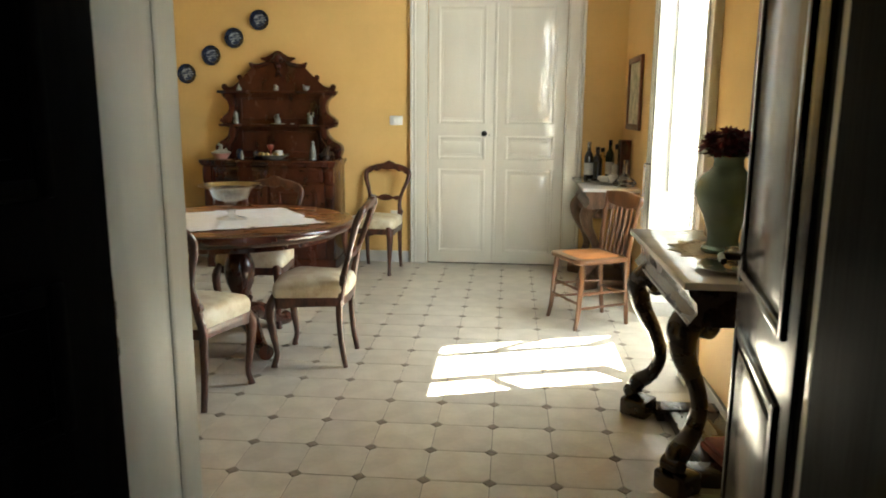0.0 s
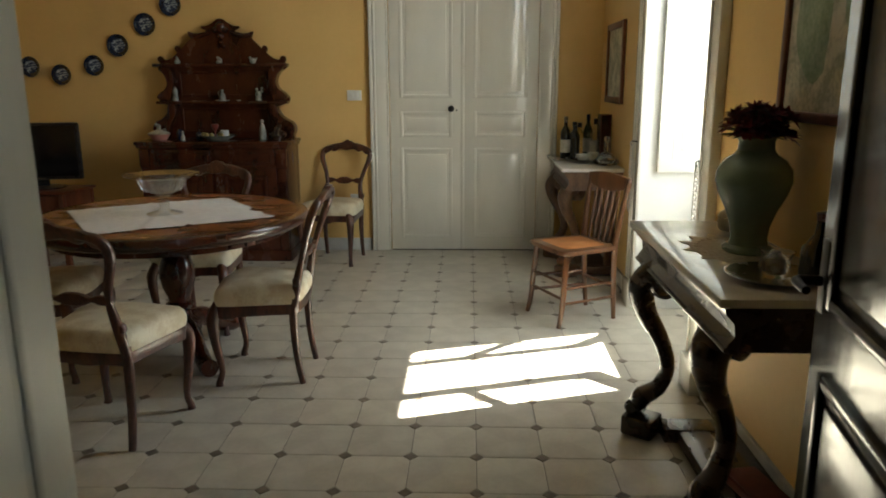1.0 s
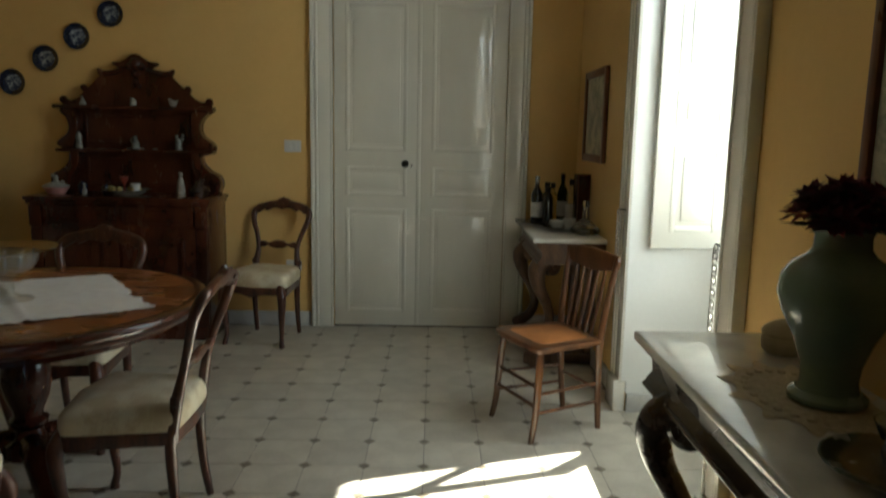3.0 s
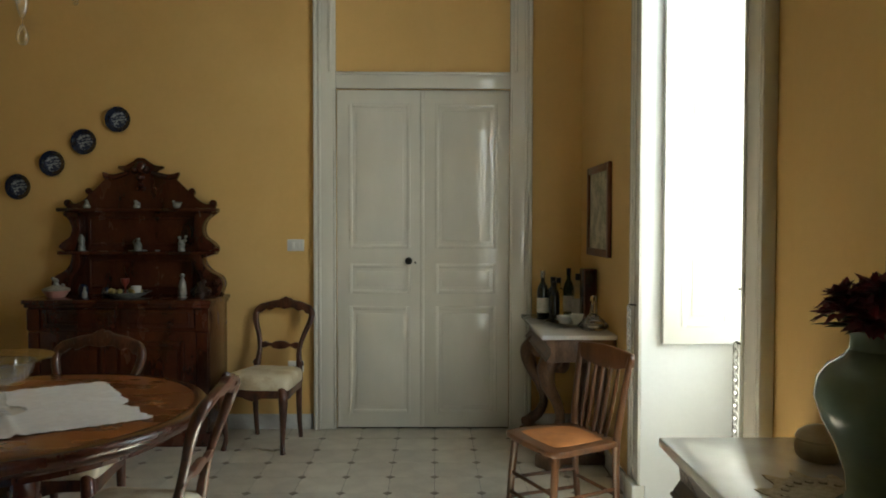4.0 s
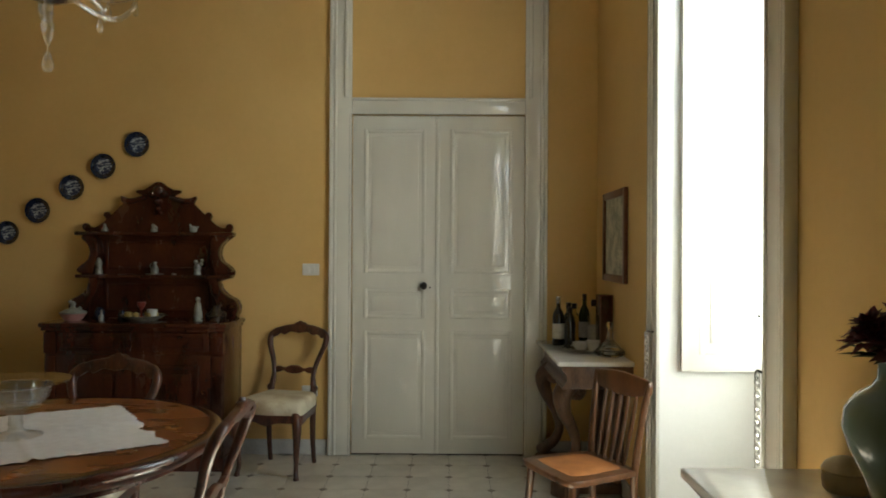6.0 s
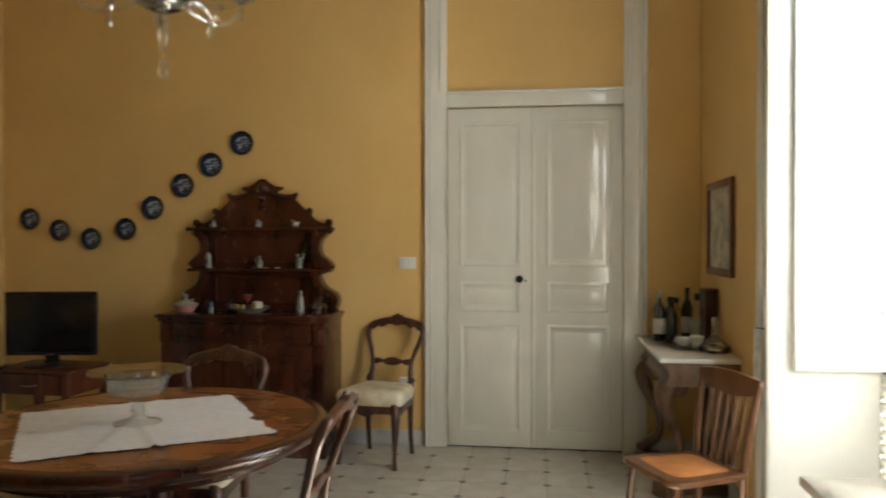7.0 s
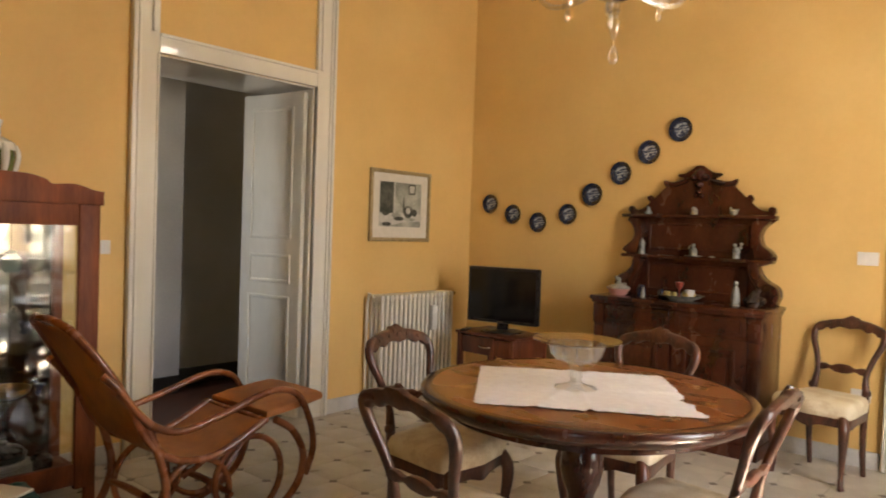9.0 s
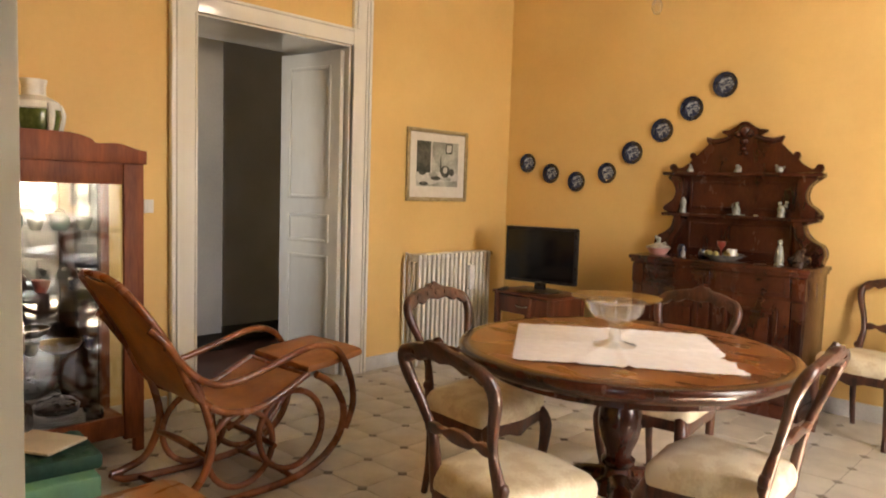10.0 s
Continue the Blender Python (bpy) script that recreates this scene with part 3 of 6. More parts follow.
for i in range(-16, 6):
    for j in range(-1, 24):
        cx, cy = i * T + T / 2, j * T + T / 2
        niche = cx > RW - 0.1
        if niche and not 3.2 < cy < 4.45:
            if cx > RW + 0.05:
                continue
        TILE_SPOTS.append((cx, cy))
        INSET_SPOTS.append((i * T, j * T))
TILE_SPOTS += [(1.625, 3.375), (1.625, 3.625), (1.625, 3.875), (1.625, 4.125), (1.625, 4.375)]

# ---- dining chairs ----
def dining_chair():
    """A carved balloon-back chair, seat centre over the origin, facing +y."""
    t = thing("dining_chair", pose(0, 0, 0), "dark carved walnut balloon-back dining chair with a cream brocade seat", "chair", "carved dining chairs")
    # serpentine seat: outline seen from above
    half = curve2([(0.0, -0.192), (0.12, -0.188), (0.175, -0.172), (0.198, -0.05), (0.224, 0.12), (0.216, 0.185), (0.13, 0.205), (0.0, 0.225)], 5)
    def ring(k, z):
        return [(u * k, v * k, z) for u, v in half] + [(-u * k, v * k, z) for u, v in reversed(half[1:-1])]
    b = bmesh.new()
    lay_ = [(0.985, 0.395), (1.0, 0.415), (1.005, 0.435), (0.985, 0.455), (0.93, 0.472), (0.80, 0.482), (0.55, 0.488), (0.25, 0.490)]
    rings = [[b.verts.new(p) for p in ring(k, z)] for k, z in lay_]
    n = len(rings[0])
    for p, q in zip(rings, rings[1:]):
        for i in range(n):
            b.faces.new((p[i], p[(i + 1) % n], q[(i + 1) % n], q[i]))
    b.faces.new(rings[-1]), b.faces.new(rings[0][::-1])
    bmesh.ops.recalc_face_normals(b, faces=b.faces[:])
    part("seat", b, brocade, t, "cream brocade upholstered seat", 60)
    # seat rail with a wavy lower edge
    b = bmesh.new()
    cols = []
    rr = ring(0.975, 0)
    for i, (u, v, _) in enumerate(rr):
        drop = 0.345 - 0.018 * max(0, math.cos(u * 24)) * (1 if v > 0.1 else 0.3)
        cols.append([b.verts.new((u * k, v * k, z)) for k, z in ((0.9, 0.398), (1.0, 0.398), (1.015, 0.385), (1.0, 0.36), (0.99, drop), (0.9, drop))])
    for i in range(n):
        p, q = cols[i], cols[(i + 1) % n]
        for k in range(6):
            b.faces.new((p[k], q[k], q[(k + 1) % 6], p[(k + 1) % 6]))
    bmesh.ops.recalc_face_normals(b, faces=b.faces[:])
    part("seat_rail", b, walnut, t)
    for s in (-1, 1):
        part("leg", tube([(s * 0.185, 0.175, 0.40), (s * 0.207, 0.205, 0.33), (s * 0.202, 0.198, 0.20), (s * 0.192, 0.182, 0.08), (s * 0.198, 0.196, 0.02), (s * 0.201, 0.197, 0.0)], [0.027, 0.029, 0.021, 0.014, 0.016, 0.019], 10, 5), walnut, t)
        part("leg", tube([(s * 0.160, -0.160, 0.42), (s * 0.158, -0.156, 0.30), (s * 0.157, -0.164, 0.14), (s * 0.158, -0.186, 0.0)], [0.020, 0.019, 0.016, 0.014], 12, 5, power=0.85), walnut, t)
        part("stile", tube([(s * 0.160, -0.164, 0.38), (s * 0.150, -0.182, 0.50), (s * 0.142, -0.202, 0.59), (s * 0.163, -0.228, 0.68), (s * 0.198, -0.256, 0.77), (s * 0.202, -0.276, 0.825), (s * 0.172, -0.294, 0.862), (s * 0.11, -0.303, 0.874)], [0.020, 0.020, 0.015, 0.016, 0.019, 0.020, 0.019, 0.014], 12, 6, power=0.85), walnut, t)
        part("stile_scroll", lathe([(0, -0.016), (0.018, -0.016), (0.024, -0.008), (0.024, 0.008), (0.018, 0.016), (0, 0.016)], 14, at=(s * 0.157, -0.180, 0.495), axis="-y"), walnut, t)
    half = curve2([(0.195, 0.828), (0.17, 0.822), (0.135, 0.846), (0.105, 0.838), (0.06, 0.858), (0.0, 0.850)], 4)
    topc = curve2([(0.0, 0.922), (0.03, 0.921), (0.05, 0.908), (0.09, 0.902), (0.14, 0.890), (0.18, 0.868), (0.195, 0.850)], 4)
    o = half + topc
    o = [p for i, p in enumerate(o) if i == 0 or (abs(p[0] - o[i - 1][0]) + abs(p[1] - o[i - 1][1])) > 1e-4]
    right = [p for p in half] ; left = [(-u, v) for u, v in half[::-1]][1:]
    tl = [(-u, v) for u, v in topc[::-1]]
    o = right + left + tl[1:] + topc[1:-1]
    b = plate_shape(o, -0.294, -0.262, "xz", 0.007)
    for u, v, r in ((0, 0.915, 0.018), (0.022, 0.905, 0.013), (-0.022, 0.905, 0.013), (0.06, 0.882, 0.012), (-0.06, 0.882, 0.012), (0.0, 0.882, 0.016), (0.13, 0.868, 0.011), (-0.13, 0.868, 0.011)):
        lathe([(0, -0.006), (r, -0.004), (r * 0.8, 0.006), (0, 0.009)], 10, b, (u, -0.262, v), "-y")
        lathe([(0, 0.0), (r * 0.8, 0.002), (r, 0.006), (0, 0.036)], 10, b, (u, -0.262, v), "-y")
    for v in b.verts:
        v.co.y -= 0.006 + (v.co.z - 0.845) * 0.45
    part("crest_rail", b, walnut, t, "carved crest rail")
    h2 = curve2([(0.158, 0.595), (0.11, 0.592), (0.075, 0.604), (0.04, 0.590), (0.0, 0.586)], 4)
    t2 = curve2([(0.0, 0.640), (0.035, 0.636), (0.07, 0.622), (0.11, 0.632), (0.158, 0.625)], 4)
    o = h2 + [(-u, v) for u, v in h2[::-1]][1:] + [(-u, v) for u, v in t2[::-1]][0:] + t2[1:]
    b = plate_shape(o, -0.234, -0.210, "xz", 0.005)
    for u, v, r in ((0, 0.614, 0.015), (0.035, 0.612, 0.011), (-0.035, 0.612, 0.011)):
        lathe([(0, 0.0), (r, 0.001), (r * 0.7, 0.008), (0, 0.010)], 10, b, (u, -0.212 + 0.008, v), "-y")
    for v in b.verts:
        v.co.y += 0.012 - (v.co.z - 0.61) * 0.25
    part("splat_rail", b, walnut, t, "carved middle rail")
    return t


def face(x, y, fx, fy):
    """A pose on the floor whose +y looks along (fx, fy)."""
    return pose(x, y, 0, 0, 0, math.degrees(math.atan2(-fx, fy)))


chair = dining_chair()
chair.matrix_basis = face(-0.752, 3.33, -1.0, -0.01)
copy_thing(chair, face(-1.212, 2.715, 0.13, 0.99))
copy_thing(chair, face(-1.845, 3.335, 1.0, 0.03))
copy_thing(chair, face(-1.33, 4.035, -0.06, -1.0))
tagged(copy_thing(chair, face(-0.845, 5.638, -0.215, -0.977)), "dark carved walnut balloon-back chair standing against the yellow wall")


def honey_chair(m):
    """A plain kitchen chair with a shaped board seat and spindles, facing +y."""
    t = thing("side_chair", m, "honey brown beech side chair with a spindle back", "chair")
    half = curve2([(0.0, -0.19), (0.15, -0.185), (0.185, -0.14), (0.205, 0.05), (0.205, 0.16), (0.165, 0.20), (0.0, 0.208)], 5)
    o = half + [(-u, v) for u, v in half[::-1]][1:-1]
    part("seat", plate_shape(o, 0.425, 0.455, "xy", 0.009), honey_wood, t)
    o2 = [(u * 0.72, v * 0.72) for u, v in o]
    part("seat_panel", plate_shape(o2, 0.452, 0.4565, "xy", 0.002), cane, t)
    for s in (-1, 1):
        part("leg", tube([(s * 0.165, 0.155, 0.43), (s * 0.175, 0.17, 0.25), (s * 0.178, 0.183, 0.10), (s * 0.182, 0.203, 0.0)], [0.019, 0.018, 0.016, 0.014], 10, 5), honey_wood, t)
        part("leg", tube([(s * 0.147, -0.200, 0.0), (s * 0.152, -0.186, 0.16), (s * 0.158, -0.176, 0.36), (s * 0.165, -0.178, 0.48), (s * 0.178, -0.205, 0.68), (s * 0.19, -0.235, 0.845)], [0.014, 0.016, 0.018, 0.018, 0.016, 0.014], 10, 6), honey_wood, t)
    b = plate_shape(curve2([(-0.20, 0.785), (-0.1, 0.76), (0, 0.752), (0.1, 0.76), (0.20, 0.785), (0.20, 0.838), (0.12, 0.855), (0, 0.862), (-0.12, 0.855), (-0.20, 0.838), (-0.20, 0.785)], 5)[:-1], -0.242, -0.220, "xz", 0.006)
    part("top_rail", b, honey_wood, t)
    for u in (-0.105, -0.053, 0.0, 0.053, 0.105):
        part("spindle", tube([(u * 0.9, -0.165, 0.45), (u, -0.20, 0.62), (u * 1.05, -0.228, 0.77)], [0.008, 0.011, 0.008], 8, 5, up=(1, 0, 0), flat=1.0), honey_wood, t)
    for z, y in ((0.17, 0.18), (0.26, 0.172)):
        part("stretcher", tube([(-0.182, y, z), (0.182, y, z)], 0.009, 8, 1), honey_wood, t)
    for s in (-1, 1):
        for z in (0.14, 0.23):
            part("stretcher", tube([(s * 0.179, 0.178, z), (s * 0.154, -0.182, z)], 0.009, 8, 1), honey_wood, t)
    part("stretcher", tube([(-0.153, -0.183, 0.20), (0.153, -0.183, 0.20)], 0.009, 8, 1), honey_wood, t)
    return t


honey_chair(face(0.843, 4.238, -0.908, -0.42))

# ---- round table ----
TX, TY, TR = -1.285, 3.56, 0.677
t = thing("round_table", pose(TX, TY, 0), "round polished mahogany pedestal dining table with inlaid top", "table")
part("tabletop", lathe([(0, 0.748), (TR - 0.048, 0.748), (TR - 0.048, 0.724), (0, 0.724)], 72), top_wood, t, "orange-brown polished veneer top")
part("rim", lathe([(TR - 0.047, 0.7475), (TR - 0.02, 0.7475), (TR - 0.007, 0.744), (TR, 0.736), (TR + 0.001, 0.724), (TR - 0.004, 0.710), (TR - 0.014, 0.698), (TR - 0.035, 0.686), (TR - 0.045, 0.682), (TR - 0.047, 0.69), (TR - 0.047, 0.7475)], 80), mahogany, t, "dark moulded edge")
part("apron", lathe([(TR - 0.12, 0.724), (TR - 0.12, 0.655), (TR - 0.105, 0.645), (TR - 0.105, 0.684), (TR - 0.075, 0.69), (TR - 0.075, 0.724)], 72), mahogany, t)
for k in range(10):
    a = 2 * math.pi * k / 10 + 0.2
    o = curve2([(0.0, -0.05), (0.026, -0.02), (0.034, 0.012), (0.014, 0.022), (0.0, 0.05)], 4)
    o = [(u, v) for u, v in o] + [(-u, v) for u, v in o[::-1]][1:-1]
    o = [(0.50 * math.cos(a) + u * math.sin(a) * 1.3 + v * math.cos(a), 0.50 * math.sin(a) - u * math.cos(a) * 1.3 + v * math.sin(a)) for u, v in o]
    part("inlay", plate_shape(o, 0.7470, 0.7484, "xy"), inlay_wood, t)
part("pedestal", lathe([(0.10, 0.724), (0.10, 0.66), (0.075, 0.645), (0.062, 0.615), (0.074, 0.60), (0.062, 0.575), (0.05, 0.56), (0.068, 0.53), (0.087, 0.47), (0.090, 0.42), (0.078, 0.36), (0.056, 0.31), (0.052, 0.285), (0.07, 0.27), (0.066, 0.25), (0.05, 0.235), (0.062, 0.20), (0.095, 0.18), (0.10, 0.13), (0.07, 0.11), (0, 0.10)], 36), mahogany, t, "turned vase-shaped pedestal")
for k in range(3):
    a = radians(-52 + 120 * k)
    c, s = math.cos(a), math.sin(a)
    part("foot", tube([(0.05 * c, 0.05 * s, 0.17), (0.16 * c, 0.16 * s, 0.155), (0.27 * c, 0.27 * s, 0.085), (0.36 * c, 0.36 * s, 0.045), (0.42 * c, 0.42 * s, 0.046)], [0.055, 0.052, 0.042, 0.04, 0.044], 12, 6, up=(0, 0, 1), flat=1.0), mahogany, t, "scrolled foot")


def table_cloth():
    """A lace-edged runner lying over the middle of the table, two corners past the rim."""
    A, B, C, D = Vector((-1.83, 3.575)), Vector((-1.41, 2.985)), Vector((-0.725, 3.43)), Vector((-1.16, 4.01))
    n = 56
    b = bmesh.new()
    rn = random.Random(3)
    top, bot = [], []
    for i in range(n + 1):
        rt, rb = [], []
        for j in range(n + 1):
            u, v = i / n, j / n
            eu = 0.012 * abs(math.sin(v * math.pi * 14))
            ev = 0.012 * abs(math.sin(u * math.pi * 16))
            uu = u + ((eu if i == n else -eu) if i in (0, n) else 0)
            vv = v + ((ev if j == n else -ev) if j in (0, n) else 0)
            uu -= 0.028 * u ** 6 * math.exp(-((v - 0.66) / 0.22) ** 2) * (1 + 0.7 * math.sin(v * 31))
            p = (A * (1 - uu) + D * uu) * (1 - vv) + (B * (1 - uu) + C * uu) * vv
            r = (p - Vector((TX, TY))).length
            z = 0.7500 + 0.003 * noise.noise(Vector((p.x * 7, p.y * 7, 0.3))) + 0.003 + 0.0022 * noise.noise(Vector((p.x * 30, p.y * 30, 2.0)))
            z += 0.006 * math.exp(-((u - 0.5) / 0.014) ** 2) + 0.005 * math.exp(-((v - 0.5) / 0.016) ** 2) + 0.005 * math.exp(-((u + 0.35 * v - 0.62) / 0.02) ** 2) + 0.004 * math.exp(-((v - 0.4 * u - 0.1) / 0.018) ** 2)
            if r > TR - 0.01:
                z -= (r - TR + 0.01) * 0.9
            rt.append(b.verts.new((p.x - TX, p.y - TY, z + 0.0016)))
            rb.append(b.verts.new((p.x - TX, p.y - TY, z)))
        top.append(rt), bot.append(rb)
    for i in range(n):
        for j in range(n):
            b.faces.new((top[i][j], top[i + 1][j], top[i + 1][j + 1], top[i][j + 1]))
            b.faces.new((bot[i][j], bot[i][j + 1], bot[i + 1][j + 1], bot[i + 1][j]))
    for i in range(n):
        b.faces.new((top[i][0], bot[i][0], bot[i + 1][0], top[i + 1][0]))
        b.faces.new((top[i][n], top[i + 1][n], bot[i + 1][n], bot[i][n]))
        b.faces.new((top[0][i], top[0][i + 1], bot[0][i + 1], bot[0][i]))
        b.faces.new((top[n][i], bot[n][i], bot[n][i + 1], top[n][i + 1]))
    bmesh.ops.recalc_face_normals(b, faces=b.faces[:])
    ob = part("tablecloth", b, linen, None, "", 70)
    ob.matrix_basis = pose(TX, TY, 0)
    return tagged(ob, "white scalloped linen cloth lying on the round table", "tablecloth")


table_cloth()
t = thing("compote", pose(-1.29, 3.49, 0.7545), "clear engraved glass compote with a wide amber rim", "bowl")
part("bowl", lathe([(0.0, 0.100), (0.045, 0.103), (0.08, 0.115), (0.100, 0.138), (0.110, 0.165), (0.120, 0.180), (0.115, 0.182), (0.104, 0.168), (0.095, 0.141), (0.077, 0.121), (0.045, 0.109), (0.0, 0.106)], 40), compote_glass, t)
part("rim", lathe([(0.118, 0.178), (0.15, 0.185), (0.178, 0.194), (0.178, 0.199), (0.15, 0.190), (0.118, 0.183), (0.118, 0.178)], 48), amber_thin, t, "pale amber glass rim")
part("stem", lathe([(0, 0.102), (0.03, 0.102), (0.036, 0.095), (0.024, 0.085), (0.022, 0.06), (0.026, 0.045), (0.02, 0.035), (0.03, 0.02), (0.07, 0.008), (0.088, 0.003), (0.088, 0.0), (0, 0.0)], 32), compote_glass, t)
for k in range(12):
    a = 2 * math.pi * k / 12
    part("flute", tube([(0.084 * math.cos(a), 0.084 * math.sin(a), 0.118), (0.101 * math.cos(a), 0.101 * math.sin(a), 0.138), (0.112 * math.cos(a), 0.112 * math.sin(a), 0.168)], 0.0045, 6, 3), crystal, t)


# ---- sideboard ----
def sideboard():
    t = thing("sideboard", pose(-1.768, FW - 0.018, 0), "dark carved mahogany sideboard with a stepped shelf back", "sideboard")
    D = -0.43  # front face
    W = 0.60
    part("plinth", box(-W + 0.02, D + 0.02, 0, W - 0.02, 0, 0.09, 0.006), mahogany, t)
    part("body", box(-W + 0.025, D + 0.03, 0.088, W - 0.025, 0, 0.90, 0.005), mahogany, t)
    b = box(-W, D - 0.012, 0.918, W, 0, 0.948, 0.009)
    box(-W + 0.012, D, 0.895, W - 0.012, 0, 0.920, 0.007, b)
    part("top", b, mahogany, t)
    for s in (-1, 1):
        part("pilaster", box(s * (W - 0.03), D + 0.012, 0.09, s * (W - 0.10), D + 0.04, 0.74, 0.008), mahogany, t)
        part("corner_block", box(s * (W - 0.025), D + 0.006, 0.75, s * (W - 0.105), D + 0.04, 0.89, 0.008), mahogany, t)
        dr = part("drawer", box(s * 0.02, D + 0.016, 0.765, s * (W - 0.115), D + 0.04, 0.885, 0.008), mahogany, t)
        part("drawer_moulding", rect_frame(min(s * 0.05, s * (W - 0.145)), 0.785, max(s * 0.05, s * (W - 0.145)), 0.868, 0.012, D + 0.008, D + 0.018, "xz", 0.004), mahogany, dr)
        lo, hi = min(s * 0.012, s * (W - 0.105)), max(s * 0.012, s * (W - 0.105))
        dd = part("door", box(lo, D + 0.018, 0.10, hi, D + 0.04, 0.745, 0.005), mahogany, t)
        part("door_moulding", rect_frame(lo + 0.07, 0.17, hi - 0.07, 0.68, 0.03, D + 0.004, D + 0.02, "xz", 0.008), mahogany, dd)
        part("door_panel", box(lo + 0.12, D + 0.010, 0.22, hi - 0.12, D + 0.02, 0.63, 0.008), mahogany, dd)
        part("keyhole_plate", lathe([(0, 0), (0.010, 0), (0.010, 0.003), (0, 0.004)], 10, at=(s * 0.045, D + 0.018, 0.45), axis="-y"), brass, dd)
        part("bun_foot", lathe([(0, 0), (0.03, 0), (0.045, 0.02), (0.035, 0.045), (0, 0.045)], 16, at=(s * (W - 0.06), D + 0.06, 0.0)), mahogany, t)
    # shaped back
    half = [(0.56, 0.948)] + curve2([(0.56, 0.96), (0.578, 1.02), (0.555, 1.075), (0.50, 1.105), (0.455, 1.15), (0.435, 1.20)], 4) + curve2([(0.48, 1.215), (0.525, 1.235), (0.53, 1.275), (0.50, 1.31), (0.455, 1.345), (0.44, 1.40), (0.46, 1.455), (0.50, 1.49)], 4) + [(0.53, 1.512), (0.53, 1.538)]
    half += curve2([(0.505, 1.54), (0.515, 1.565), (0.49, 1.588), (0.465, 1.57), (0.43, 1.572), (0.385, 1.60), (0.36, 1.625)], 3)[0:]
    half += curve2([(0.372, 1.65), (0.352, 1.668), (0.33, 1.655), (0.29, 1.69), (0.245, 1.735)], 3)
    half += [(0.262, 1.772), (0.258, 1.786)] + curve2([(0.20, 1.768), (0.15, 1.776), (0.108, 1.788)], 3) + [(0.156, 1.812), (0.152, 1.826)] + curve2([(0.10, 1.831), (0.055, 1.857), (0.025, 1.880), (0.0, 1.884)], 3)
    outl = mirrored(half)
    part("back_panel", plate_shape(outl, -0.030, -0.006, "xz", 0.0), mahogany, t, "scroll-cut carved back")
    # carved edge bars standing proud of the back
    for s in (-1, 1):
        part("scroll_bracket", plate_shape([(s * u, v) for u, v in curve2([(0.56, 0.95), (0.578, 1.02), (0.555, 1.075), (0.50, 1.105), (0.455, 1.15), (0.435, 1.22), (0.385, 1.22), (0.39, 1.13), (0.43, 1.06), (0.46, 0.95)], 4)], -0.115, -0.028, "xz", 0.008), mahogany, t)
        part("scroll_bracket", plate_shape([(s * u, v) for u, v in curve2([(0.50, 1.25), (0.53, 1.275), (0.50, 1.31), (0.455, 1.345), (0.44, 1.40), (0.46, 1.455), (0.50, 1.50), (0.40, 1.50), (0.385, 1.40), (0.40, 1.32), (0.42, 1.25)], 4)], -0.105, -0.028, "xz", 0.008), mahogany, t)
        for u, v, r in ((0.495, 1.572, 0.026), (0.352, 1.655, 0.022), (0.545, 1.04, 0.03), (0.50, 1.27, 0.03)):
            part("volute", lathe([(0, 0), (r, 0), (r * 0.95, 0.014), (r * 0.5, 0.016), (r * 0.4, 0.024), (0, 0.026)], 16, at=(s * u, -0.03, v), axis="-y"), mahogany, t)
        part("pediment_scroll", tube([(s * 0.25, -0.03, 1.762), (s * 0.19, -0.035, 1.752), (s * 0.13, -0.04, 1.764), (s * 0.08, -0.04, 1.782)], [0.016, 0.02, 0.018, 0.014], 8, 4), mahogany, t)
    part("shelf", box(-0.53, -0.125, 1.222, 0.53, -0.028, 1.246, 0.007), mahogany, t)
    part("shelf", box(-0.54, -0.115, 1.512, 0.54, -0.028, 1.538, 0.007), mahogany, t)
    b = None
    for u, v, r in ((0, 1.82, 0.045), (0.04, 1.80, 0.028), (-0.04, 1.80, 0.028), (0, 1.75, 0.03), (0.0, 1.70, 0.022), (0.02, 1.67, 0.016), (-0.02, 1.67, 0.016)):
        b = lathe([(0, 0), (r, 0), (r * 0.85, 0.016), (r * 0.3, 0.03), (0, 0.03)], 12, b, (u, -0.03, v), "-y")
    part("crest_carving", b, mahogany, t)
    part("panel_moulding", rect_frame(-0.36, 1.28, 0.36, 1.48, 0.02, -0.042, -0.028, "xz", 0.006), mahogany, t)
    part("panel_moulding", rect_frame(-0.36, 0.99, 0.36, 1.19, 0.02, -0.042, -0.028, "xz", 0.006), mahogany, t)
    return t


sideboard()


